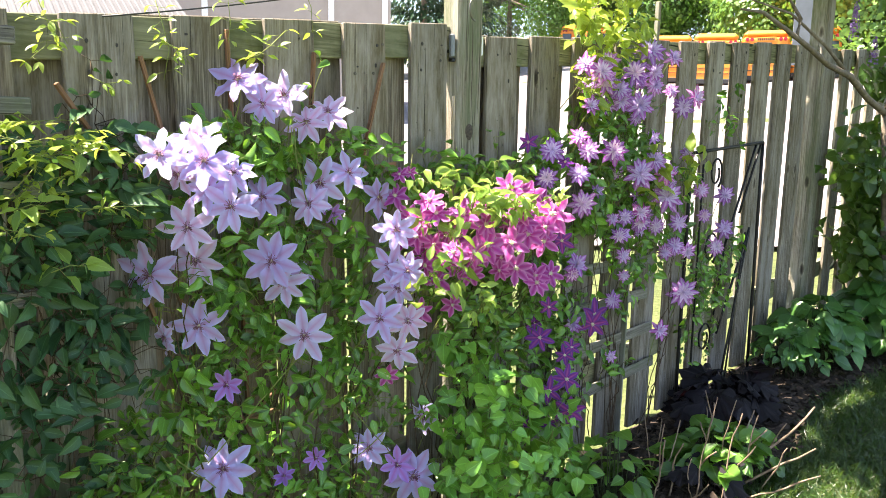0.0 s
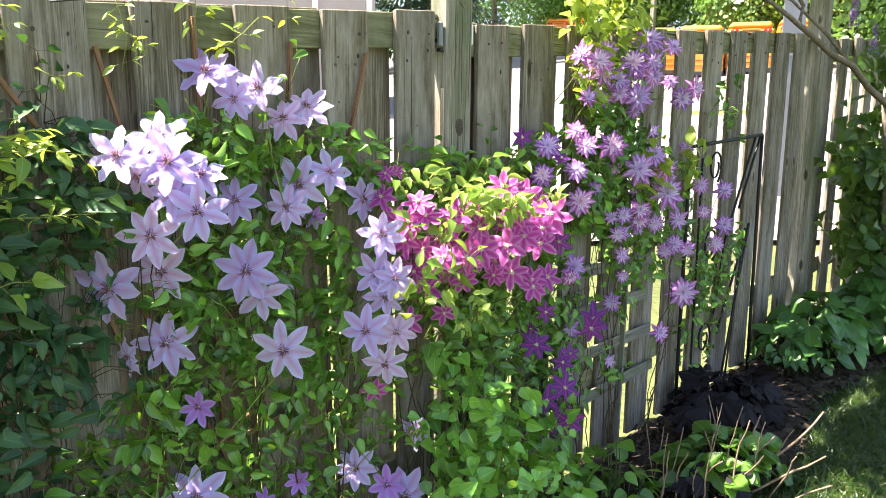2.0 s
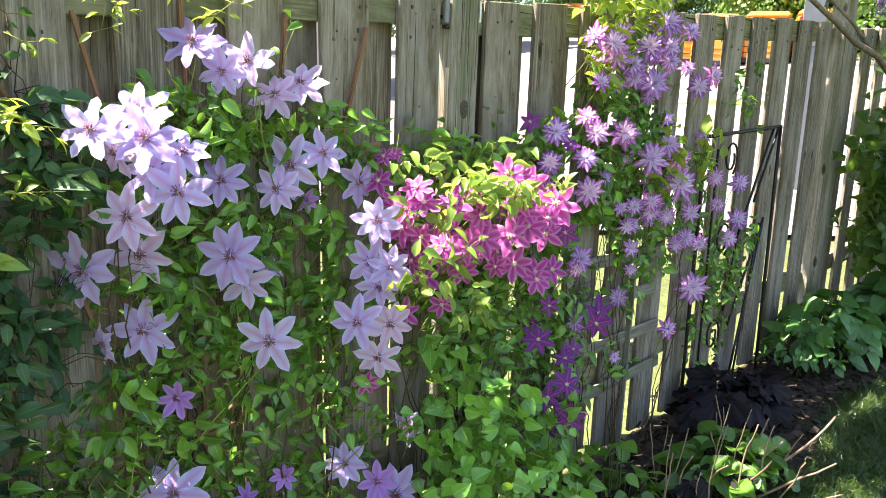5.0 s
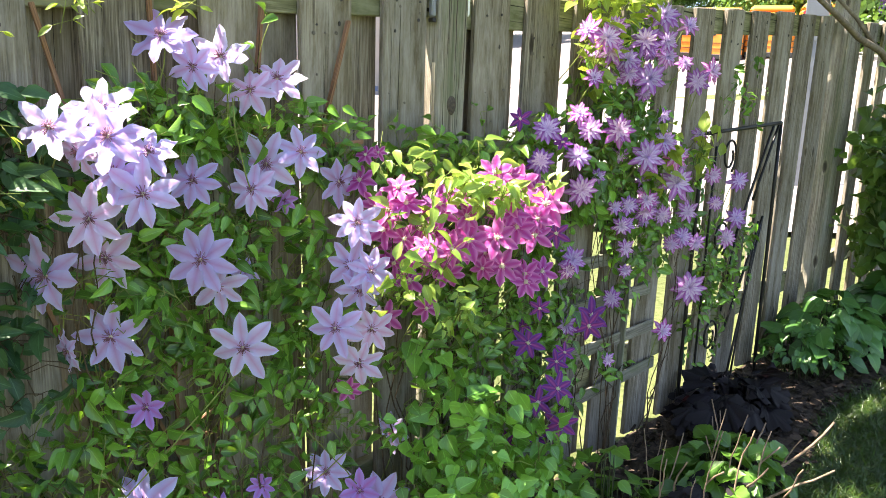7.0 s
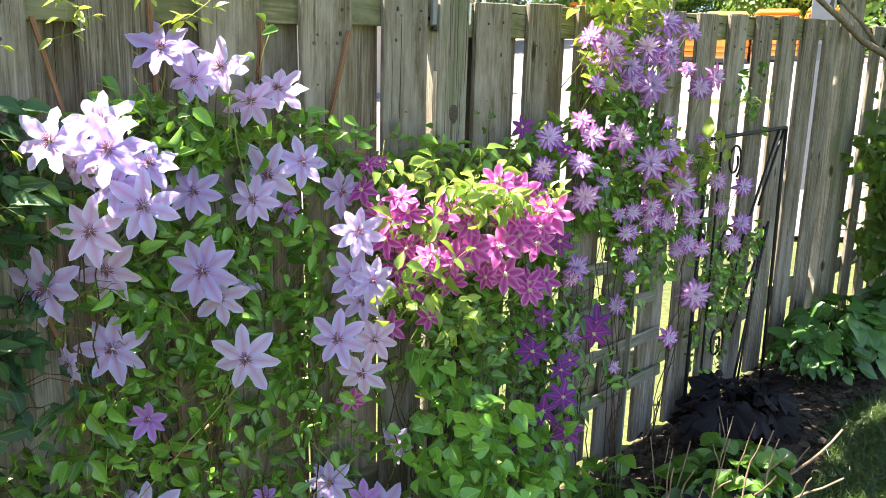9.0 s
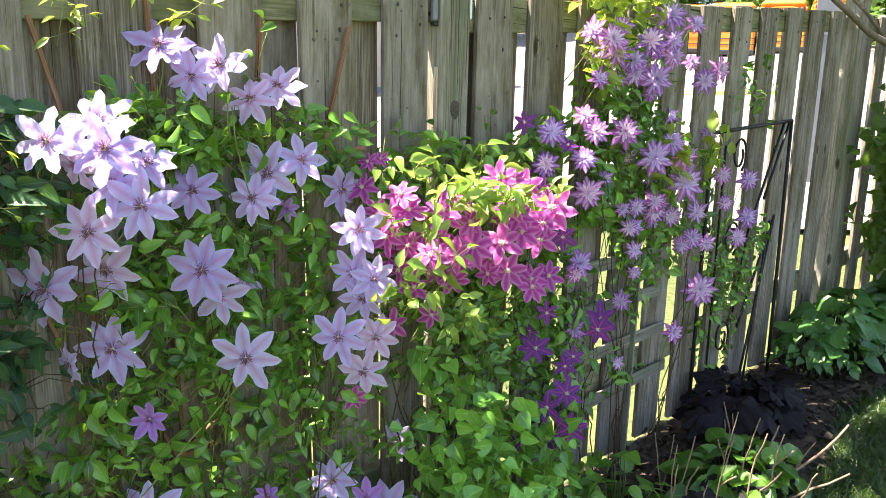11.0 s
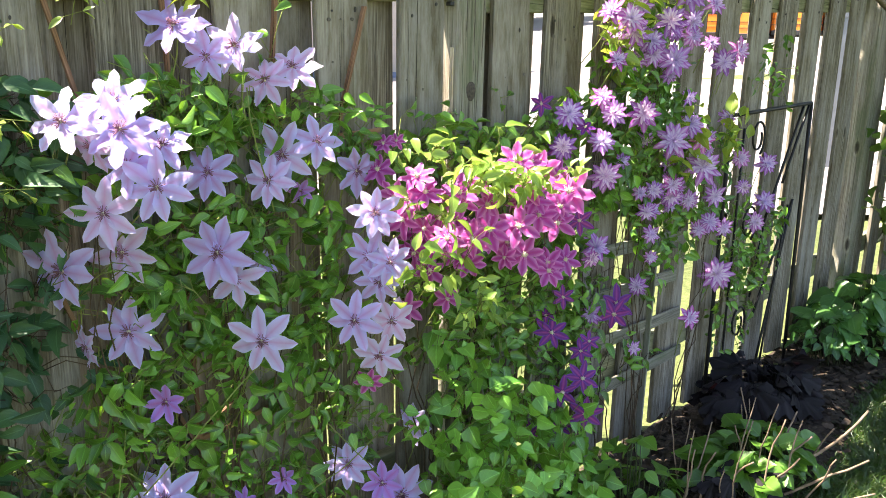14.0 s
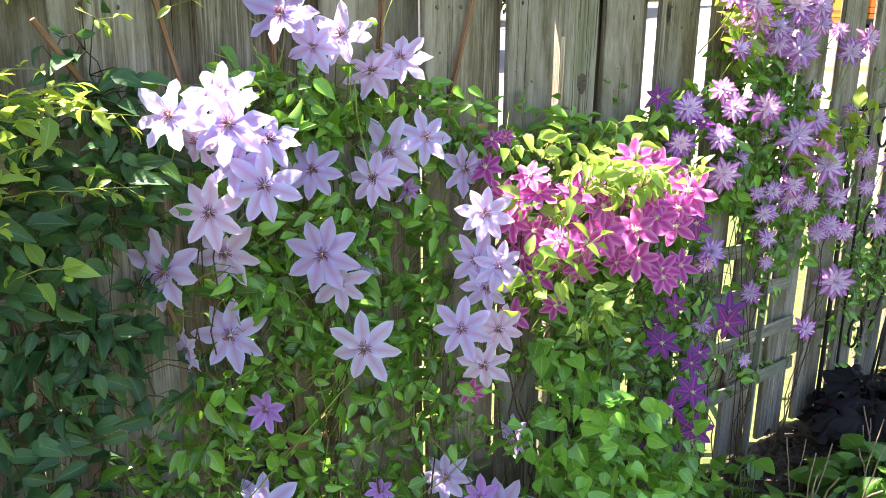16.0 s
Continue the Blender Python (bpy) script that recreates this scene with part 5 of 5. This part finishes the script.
def clump(name, label, category, centre, base, meshes, material, n, size, spread, height, leafname, rng, rise=0.5, stems=M_STALK, group="", droop=0.25, low=0.65):
    cx, cy = centre
    cz = ground_z(cx, cy)
    pl = thing(name, label, category, group, (0, 0, 0))
    runs, poses = [], []
    for k in range(n):
        a = rng.uniform(0, 6.283)
        r = math.sqrt(rng.random())
        tip = Vector((cx + math.cos(a) * r * spread[0], cy + math.sin(a) * r * spread[1], 0))
        tip.y = min(tip.y, -0.05)
        tip.z = cz + 0.05 + height * (1 - 0.75 * r * r) * rng.uniform(low, 1.05)
        d = Vector((math.cos(a) + rng.gauss(0, 0.5), math.sin(a) + rng.gauss(0, 0.5), -droop - 2 * droop * r + rng.gauss(0, 0.2)))
        nrm = Vector((math.cos(a) * 0.5 * r, math.sin(a) * 0.5 * r, rise + 0.6)) + Vector((rng.gauss(0, 0.42), rng.gauss(0, 0.42) - 0.1, 0))
        poses.append(aim(tip, nrm, d, size * rng.uniform(0.65, 1.15)))
        foot = Vector((cx * 0.4 + tip.x * 0.6 + rng.uniform(-0.03, 0.03), cy * 0.4 + tip.y * 0.6, cz))
        mid = foot.lerp(tip, 0.6) + Vector((0, 0, 0.05 * height))
        runs.append(([foot.lerp(mid, t).lerp(mid.lerp(tip, t), t) for t in (0, 0.25, 0.5, 0.75, 1)], 0.0016))
    tube_each("leaf_stalk", runs, stems, pl, 4)
    for i, m in enumerate(poses):
        put(leafname, meshes[i % len(meshes)], pl, m)
    return pl


rng = random.Random(81)
B_HOSTA = [blade(P_WIDE, 8, 7, 0.10, c, 0.06, 0, s + 40) for s, c in enumerate((0.3, 0.5, 0.2))]
LM_HOSTA = leaf_meshes("hosta_leaf", B_HOSTA, M_HOSTA)
B_HYDR = [blade(P_HYDR, 14, 5, 0.14, c, 0.08, 0.05, s + 50) for s, c in enumerate((0.2, 0.35, 0.12))]
LM_HYDR = leaf_meshes("hydrangea_leaf", B_HYDR, M_HYDR)
B_HEUCH = [lobed(5, 30, 0.42, 0.06, s) for s in (1, 2, 3)]
LM_HEUCH = leaf_meshes("heuchera_leaf", B_HEUCH, M_HEUCH)
clump("hosta", "broad-leaved green hosta in the mulch under the fence", "plant", (2.62, -0.24), B_HOSTA, LM_HOSTA, M_HOSTA, 130, 0.125, (0.44, 0.22), 0.30, "hosta_leaf", rng, 0.5, droop=0.08)
clump("hosta", "broad-leaved green hosta beside a shrub at the fence", "plant", (3.15, -0.42), B_HOSTA, LM_HOSTA, M_HOSTA, 120, 0.15, (0.45, 0.30), 0.34, "hosta_leaf", rng, 0.5, droop=0.08)
clump("columbine", "low mound of small blue-green leaves under the fence", "plant", (2.35, -0.22), B_ROUND, leaf_meshes("small_leaf", B_ROUND, M_HOSTA), M_HOSTA, 110, 0.06, (0.25, 0.18), 0.26, "small_leaf", rng)
clump("heuchera", "low mound of ruffled near-black purple leaves on mulch", "plant", (1.58, -0.24), B_HEUCH, LM_HEUCH, M_HEUCH, 36, 0.175, (0.28, 0.15), 0.20, "heuchera_leaf", rng, 0.1, M_HEUCH)
clump("heuchera", "small dark purple leaved plant in the mulch", "plant", (0.98, -0.46), B_HEUCH, LM_HEUCH, M_HEUCH, 16, 0.13, (0.14, 0.10), 0.12, "heuchera_leaf", rng, 0.3, M_HEUCH)
hyd = clump("hydrangea", "young green hydrangea shoots among bare pale twigs", "shrub", (1.14, -0.46), B_HYDR, LM_HYDR, M_HYDR, 110, 0.098, (0.25, 0.17), 0.15, "hydrangea_leaf", rng, 0.25, droop=-0.22)
clump("hydrangea", "small green hydrangea shoot with toothed leaves", "shrub", (0.66, -0.30), B_HYDR, LM_HYDR, M_HYDR, 60, 0.085, (0.14, 0.11), 0.30, "hydrangea_leaf", rng, 0.3, droop=-0.05, low=0.15)
for a, b, r in (((1.10, -0.52, 0.30), (1.30, -0.72, 0.58), 0.008), ((1.08, -0.56, 0.28), (1.18, -0.78, 0.47), 0.007), ((1.12, -0.50, 0.28), (1.14, -0.62, 0.50), 0.006), ((1.02, -0.52, 0.26), (0.96, -0.66, 0.50), 0.006),
                ((0.95, -0.42, 0.25), (0.90, -0.55, 0.46), 0.006), ((0.86, -0.40, 0.23), (0.83, -0.46, 0.48), 0.006), ((0.84, -0.36, 0.23), (0.98, -0.36, 0.50), 0.005), ((0.78, -0.38, 0.22), (0.72, -0.45, 0.52), 0.005),
                ((1.18, -0.40, 0.26), (1.20, -0.34, 0.56), 0.005), ((1.20, -0.40, 0.26), (1.24, -0.33, 0.48), 0.004), ((1.00, -0.60, 0.26), (1.08, -0.84, 0.42), 0.006), ((0.80, -0.42, 0.22), (0.76, -0.60, 0.40), 0.005), ((1.05, -0.44, 0.26), (1.02, -0.42, 0.50), 0.005), ((1.16, -0.50, 0.28), (1.25, -0.52, 0.52), 0.006),
                ((0.92, -0.30, 0.24), (0.86, -0.28, 0.52), 0.004), ((0.90, -0.30, 0.24), (1.02, -0.26, 0.46), 0.004), ((1.30, -0.36, 0.28), (1.36, -0.30, 0.46), 0.004), ((0.86, -0.50, 0.22), (0.84, -0.56, 0.62), 0.004), ((0.94, -0.56, 0.24), (0.97, -0.60, 0.60), 0.005), ((1.00, -0.48, 0.25), (1.00, -0.56, 0.63), 0.004), ((1.06, -0.56, 0.26), (1.10, -0.60, 0.56), 0.005), ((0.90, -0.48, 0.23), (0.82, -0.50, 0.44), 0.004), ((1.22, -0.56, 0.28), (1.26, -0.64, 0.50), 0.005), ((0.74, -0.40, 0.22), (0.76, -0.42, 0.56), 0.004), ((1.12, -0.62, 0.26), (1.08, -0.72, 0.48), 0.005), ((0.97, -0.44, 0.25), (1.06, -0.46, 0.60), 0.004)):
    p = wander(a, b, 7, 0.008, rng)
    tubes("bare_twig", [(p, [0.72 * r * (1 - 0.35 * i / 7) for i in range(8)])], M_TWIG, hyd, 7, "bare pale brown pruned twig")

# brown bark chips on the mulch
rng = random.Random(93)
Vc, Fc, _u = blade(lambda t: 0.28, 1, 2, 0, 0.15, 0, 0, 3)
chips = []
for _ in range(2600):
    x = rng.uniform(0.3, 3.6)
    y = rng.uniform(bed_edge(x), 0.0)
    chips.append(aim((x, y, ground_z(x, y) + 0.012 + 0.02 * rng.random() + 0.012), (rng.gauss(0, 0.5), rng.gauss(0, 0.5), 1), (rng.gauss(0, 1), rng.gauss(0, 1), 0), rng.uniform(0.012, 0.045)))
ch = joined("bark_chips", [(Vc, Fc, _u)], chips, M_CHIP)
tagged(ch, "scattered brown bark chips on dark mulch", "mulch", kind="stuff")

# lawn in front of the bed
B_GRASS = [blade(lambda t: 0.045 * (1 - t) + 0.004, 3, 2, 0, c, 0, 0, 60) for c in (0.2, 0.5, 0.8)]
gp = []
for _ in range(42000):
    x, y = rng.uniform(0.6, 4.2), 0
    y = bed_edge(x) + 0.03 - abs(rng.gauss(0, 0.5))
    if rng.random() < 0.35:
        y = rng.uniform(-2.2, bed_edge(x))
    gp.append(aim((x, y, ground_z(x, y) - 0.002), (rng.gauss(0, 1), rng.gauss(0, 1), 0.35), (rng.gauss(0, 0.5), rng.gauss(0, 0.5), 1), rng.uniform(0.03, 0.075)))
lg = joined("lawn_grass", B_GRASS, gp, M_GRASS)
tagged(lg, "short green lawn grass dappled by sun", "grass", kind="stuff")

# ---- shrub tree at the far end ----
rng = random.Random(105)
B_FLORET = [blade(P_ROUND, 2, 2, 0.0, 0.2, 0.0, 0, 75)]
tree = thing("lilac_tree", "small lilac tree with grey-brown branches, broad green leaves and an added unseen shading crown", "tree")
limbs = [([(3.05, -0.42, ground_z(3, 0)), (3.02, -0.40, 0.9), (2.98, -0.37, 1.40), (2.92, -0.35, 1.70)], [0.035, 0.03, 0.026, 0.024]),
         ([(2.92, -0.35, 1.70), (2.62, -0.35, 1.768), (2.33, -0.36, 1.857), (2.08, -0.35, 1.893), (1.85, -0.35, 1.95), (1.61, -0.35, 2.00), (1.40, -0.35, 2.04), (1.22, -0.35, 2.03)], [0.017, 0.016, 0.0145, 0.013, 0.012, 0.009, 0.007, 0.004]),
         ([(2.92, -0.35, 1.70), (3.02, -0.38, 2.0), (3.06, -0.40, 2.3), (3.1, -0.45, 2.8)], [0.022, 0.02, 0.018, 0.012]),
         ([(1.72, -0.35, 1.98), (1.80, -0.33, 2.06), (1.74, -0.30, 2.14), (1.60, -0.28, 2.20)], [0.010, 0.008, 0.006, 0.003]),
         ([(2.50, -0.35, 1.81), (2.30, -0.25, 2.0), (2.0, -0.2, 2.12), (1.7, -0.15, 2.15)], [0.010, 0.008, 0.006, 0.003]),
         ([(3.02, -0.38, 2.0), (2.7, -0.4, 2.3), (2.2, -0.5, 2.5), (1.7, -0.6, 2.7)], [0.014, 0.012, 0.01, 0.005]),
         # added limb above the view that carries the shading crown
         ([(1.7, -0.6, 2.7), (0.9, -0.5, 2.76), (0.2, -0.5, 2.80), (-0.4, -0.5, 2.86)], [0.008, 0.007, 0.005, 0.003]),
         ([(3.06, -0.40, 2.3), (3.4, -0.6, 2.7), (3.6, -0.9, 3.2)], [0.016, 0.012, 0.006])]
tube_each("limb", limbs, M_BARK, tree, 8)
lp = leaf_poses([(3.12, -0.28, 1.45, 0.36, 0.22, 0.24, 330, 0.085), (3.15, -0.28, 1.05, 0.34, 0.22, 0.28, 380, 0.085), (3.35, -0.28, 1.95, 0.40, 0.25, 0.30, 220, 0.08), (3.25, -0.32, 0.75, 0.38, 0.25, 0.22, 180, 0.08), (3.6, -0.3, 1.4, 0.4, 0.25, 0.8, 260, 0.085),
                 (3.1, -0.4, 2.3, 0.6, 0.5, 0.35, 130, 0.085)], rng, (-0.4, -0.5, 0.7))
foliage(tree, "lilac_leaf", B_ROUND, leaf_meshes("lilac_leaf", B_ROUND, M_TREE_LEAF), M_TREE_LEAF, lp, 280)
# unseen overhead leaf clouds, added to shade the lawn and the right fence
crown = leaf_poses([(0.60, -0.16, 2.86, 0.36, 0.10, 0.10, 240, 0.080), (-0.15, -0.46, 2.85, 0.80, 0.55, 0.20, 1400, 0.085), (0.70, -0.48, 2.80, 0.60, 0.30, 0.20, 420, 0.085), (1.25, -0.18, 2.80, 0.45, 0.36, 0.24, 460, 0.09), (2.2, 0.10, 2.78, 0.75, 0.40, 0.20, 1000, 0.09), (2.3, -0.5, 2.9, 0.9, 0.6, 0.35, 1000, 0.09), (0.90, 0.06, 2.88, 0.34, 0.26, 0.13, 800, 0.080), (2.30, 0.44, 2.74, 0.36, 0.16, 0.12, 300, 0.085), (3.2, -0.5, 3.1, 0.9, 0.9, 0.5, 900, 0.09)], rng, (0, 0, 1), 0.9, 0.06)
joined("crown", B_ROUND, crown, M_TREE_LEAF, tree)
M_PANICLE = petal_mat("faded_lilac_floret", (0.30, 0.20, 0.42), (0.24, 0.14, 0.36), (0.20, 0.10, 0.26))
for px, py, pz in ((2.72, -0.22, 2.06), (2.78, -0.20, 2.13), (2.92, -0.26, 1.95)):
    fl = []
    for _ in range(90):
        u = rng.random()
        rr = 0.020 * (1 - u) + 0.006
        a = rng.uniform(0, 6.283)
        d = Vector((math.cos(a), math.sin(a), 0.3))
        fl.append(aim(Vector((px, py, pz + 0.15 * u)) + d * rr, d, (rng.gauss(0, 1), rng.gauss(0, 1), rng.gauss(0, 1)), 0.014))
    joined("flower_panicle", B_FLORET, fl, M_PANICLE, tree, "faded purple lilac panicle", kind="")

# ---- beyond the fence ----
# school buses parked in a row
def bus(at, yaw):
    b = thing("school_bus", "parked orange-yellow school bus seen from behind across a yard", "bus", "parked buses", at)
    b.rotation_euler = (0, 0, yaw)
    bm = bmesh.new()
    box(bm, -1.2, 1.2, 0, 9.5, 0.55, 2.75, 0.12)
    part("body", bm, M_BUS, b, smooth=False)
    bm = bmesh.new()
    box(bm, -1.12, 1.12, 0.05, 9.4, 2.70, 3.12, 0.18)
    part("roof", bm, M_BUS, b)
    for x in (-0.62, 0.62):
        bm = bmesh.new()
        box(bm, x - 0.42, x + 0.42, -0.02, 0.02, 1.65, 2.35, 0.03)
        part("rear_window", bm, M_GLASS, b)
    for x in (-0.95, -0.72, 0.72, 0.95):
        bm = bmesh.new()
        bmesh.ops.create_cone(bm, cap_ends=True, segments=12, radius1=0.10, radius2=0.10, depth=0.06, matrix=Matrix.Translation((x, -0.03, 2.62)) @ Matrix.Rotation(radians(90), 4, 'X'))
        part("warning_lamp", bm, M_REDLAMP, b)
    bm = bmesh.new()
    box(bm, -0.5, 0.5, -0.03, -0.004, 2.50, 2.74, 0.01)
    part("sign_panel", bm, M_BUS, b)
    for i in range(9):
        bm = bmesh.new()
        box(bm, -0.42 + i * 0.095, -0.36 + i * 0.095, -0.038, -0.031, 2.56, 2.68)
        part("lettering_bar", bm, M_BLACK, b)
    for z in (0.95, 1.25):
        bm = bmesh.new()
        box(bm, -1.22, 1.22, -0.02, 9.52, z, z + 0.03)
        part("rub_rail", bm, M_BLACK, b)
    bm = bmesh.new()
    box(bm, -1.2, 1.2, -0.15, 0.02, 0.42, 0.68, 0.03)
    part("bumper", bm, M_BLACK, b)
    for sx in (-1.21, 1.21):
        for k in range(8):
            bm = bmesh.new()
            box(bm, sx - 0.012, sx + 0.012, 0.7 + k * 1.05, 1.6 + k * 1.05, 1.75, 2.4, 0.004)
            part("side_window", bm, M_GLASS, b)
        for y in (2.2, 8.2):
            bm = bmesh.new()
            bmesh.ops.create_cone(bm, cap_ends=True, segments=18, radius1=0.5, radius2=0.5, depth=0.3, matrix=Matrix.Translation((sx * 0.86, y, 0.5)) @ Matrix.Rotation(radians(90), 4, 'Y'))
            part("wheel", bm, M_BLACK, b)
    return b


def far(dx, dy, dist, z=None):
    """A spot beyond the fence along a bearing from the garden."""
    n = math.hypot(dx, dy)
    x, y = -1.5 + dx / n * dist, -1.7 + dy / n * dist
    return (x, y, ground_z(x, y) + 0.012 if z is None else z)


for dx, dy, dist in ((0.902, 0.415, 45.0), (0.883, 0.468, 44.0), (0.858, 0.514, 47.0), (0.802, 0.585, 72), (0.783, 0.61, 74), (0.925, 0.365, 46)):
    p = Vector(far(dx, dy, dist)) - Vector((0, 0, 0.3))
    bus(p, math.atan2(dy, dx) - math.pi / 2 + 0.06)

# beige hall and a lower shed with a ribbed metal roof
def hall(c0, c1, depth, z0, z1):
    c0, c1 = Vector(c0), Vector(c1)
    ux = (c1 - c0)
    ln = ux.length
    ang = math.atan2(ux.y, ux.x)
    h = thing("hall_building", "long beige hall with white corner trim behind the yard", "building", "", (c0.x, c0.y, z0))
    h.rotation_euler = (0, 0, ang)
    bm = bmesh.new()
    box(bm, 0, ln, 0, depth, -1, z1 - z0)
    part("wall", bm, M_WALL, h)
    for x in (0.0, ln * 0.36, ln * 0.78, ln - 0.35):
        bm = bmesh.new()
        box(bm, x, x + 0.22, -0.06, -0.005, -1, z1 - z0)
        part("downpipe", bm, M_TRIM, h)
    bm = bmesh.new()
    box(bm, 0.3, ln - 0.4, -0.04, -0.005, 0.4, 1.1)
    part("base_panel", bm, M_BLUEBAND, h)
    bm = bmesh.new()
    box(bm, -0.4, ln + 0.4, -0.4, depth + 0.4, z1 - z0, z1 - z0 + 0.35)
    part("roof", bm, M_ROOF, h)


a, b = far(0.30, 0.95, 31), far(0.622, 0.783, 31)
hall(a, b, 10, ground_z(10, 0), 11.0)


def shed():
    a, b = Vector(far(0.02, 1.0, 20)), Vector(far(0.435, 0.90, 21))
    ux = b - a
    ln = ux.length
    s = thing("shed_building", "low shed with a grey ribbed metal roof behind the fence", "building", "", (a.x, a.y, 0.8))
    s.rotation_euler = (0, 0, math.atan2(ux.y, ux.x))
    bm = bmesh.new()
    box(bm, 0, ln, 0.4, 6, -1, 2.6)
    part("wall", bm, M_WALL, s)
    bm = bmesh.new()
    n = int(ln / 0.17)
    prof = []
    for i in range(n):
        x = i * ln / n
        w = ln / n
        prof += [(x, 0.0), (x + w * 0.55, 0.0), (x + w * 0.65, 0.022), (x + w * 0.9, 0.022)]
    prof.append((ln, 0))
    lo = [bm.verts.new((x, 0.0, 2.55 + z)) for x, z in prof]
    hi = [bm.verts.new((x - 0.0, 7.0, 6.6 + z)) for x, z in prof]
    for i in range(len(prof) - 1):
        bm.faces.new((lo[i], lo[i + 1], hi[i + 1], hi[i]))
    part("roof", bm, M_ROOF, s)
    bm = bmesh.new()
    box(bm, 0, ln, -0.08, -0.01, 2.42, 2.6)
    part("gutter", bm, M_TRIM, s)


shed()

# sign post with a metal sheet by the yard
sg = thing("sheet_metal_sign", "grey galvanised sheet on a post seen from behind", "sign", "", far(0.921, 0.380, 9.5))
bm = bmesh.new()
box(bm, -0.05, 0.05, -0.03, 0.03, 0, 3.6, 0.004)
part("post", bm, M_SIGNBACK, sg)
bm = bmesh.new()
box(bm, -0.12, 0.12, -0.045, -0.035, 1.6, 3.4, 0.003)
part("sheet", bm, M_SIGNBACK, sg)
sg.rotation_euler = (0, 0, -0.9)
# slim stakes that stand up behind the fence
for x, y, w, h in ((0.98, 0.12, 0.022, 2.08), (1.56, 0.20, 0.020, 2.16)):
    bm = bmesh.new()
    box(bm, x - w / 2, x + w / 2, y, y + w, ground_z(x, y), h, 0.002)
    me = bpy.data.meshes.new("stake")
    bm.to_mesh(me)
    bm.free()
    me.materials.append(M_POST)
    tagged(put("garden_stake", me), "slim grey wooden stake standing behind the fence", "stake", "stakes")
# cable over the fence head
cb = tubes("overhead_cable", [([(-0.95 + 0.75 * t, -0.03, 1.785 + 0.14 * t + 0.03 * t * t) for t in [i / 12 for i in range(13)]], 0.002)], M_CABLE, None)
tagged(cb, "thin black cable running just over the fence head", "cable")

# far trees: trunk, limbs and a broken crown of many leaf clumps
B_FAR = [blade(P_ROUND, 3, 2, 0.0, c, 0.0, 0, s) for s, c in ((71, 0.1), (72, 0.3))]


def far_tree(at, h, r, material, conifer, rng, n, leafs):
    t = thing("conifer_tree" if conifer else "broadleaf_tree", "dark blue-green spruce behind the yard" if conifer else "leafy bright green tree behind the yard", "tree", "far trees", at)
    runs = [([(0, 0, -0.5), (0.1, 0, h * 0.35), (0, 0.1, h * 0.75)], [0.3, 0.22, 0.08])]
    poses = []
    if conifer:
        for k in range(n):
            z = rng.uniform(0.05, 1.0)
            rad = r * (1 - z) * (0.75 + 0.25 * math.sin(z * 60)) * math.sqrt(rng.uniform(0.35, 1))
            a = rng.uniform(0, 6.283)
            c = Vector((math.cos(a) * rad, math.sin(a) * rad, z * h))
            poses.append(aim(c, (math.cos(a) * 0.4, math.sin(a) * 0.4, 1), (math.cos(a), math.sin(a), -0.35), leafs * rng.uniform(0.6, 1.3)))
    else:
        lobes = []
        for k in range(26):
            a, u = rng.uniform(0, 6.283), rng.random()
            rr = r * rng.uniform(0.35, 0.9)
            lobes.append((Vector((math.cos(a) * rr, math.sin(a) * rr, h * (0.06 + 0.84 * u))), r * rng.uniform(0.25, 0.48)))
            runs.append(([(0, 0, h * 0.2 + u * h * 0.3), lobes[-1][0]], [0.1, 0.02]))
        for k in range(n):
            c, lr = lobes[k % len(lobes)]
            d = Vector((rng.gauss(0, 1), rng.gauss(0, 1), rng.gauss(0, 1))).normalized()
            p = c + d * lr * rng.uniform(0.7, 1.05)
            poses.append(aim(p, d + Vector((0, 0, 0.5)), (rng.gauss(0, 1), rng.gauss(0, 1), -0.6), leafs * rng.uniform(0.6, 1.4)))
    tubes("trunk", runs, M_BARK, t, 6)
    joined("crown", B_LANCE if conifer else B_FAR, poses, material, t)


rng = random.Random(117)
for dx, dy, dist, h, r, con in ((0.655, 0.755, 60, 26, 6.0, True), (0.69, 0.72, 64, 27, 6.0, True), (0.735, 0.678, 80, 24, 9, False), (0.775, 0.632, 88, 25, 9, False),
                                (0.815, 0.58, 90, 22, 9, False), (0.85, 0.527, 82, 22, 9, False), (0.885, 0.466, 80, 22, 9, False), (0.91, 0.414, 76, 20, 9, False), (0.935, 0.357, 70, 20, 9, False), (0.955, 0.30, 58, 20, 9, False), (0.972, 0.235, 46, 18, 8, False), (0.93, 0.368, 56, 16, 6, False)):
    far_tree(far(dx, dy, dist), h, r, M_CONIFER if con else M_FAR_LEAF, con, rng, 14000 if con else 30000, 0.50 if con else 0.27)
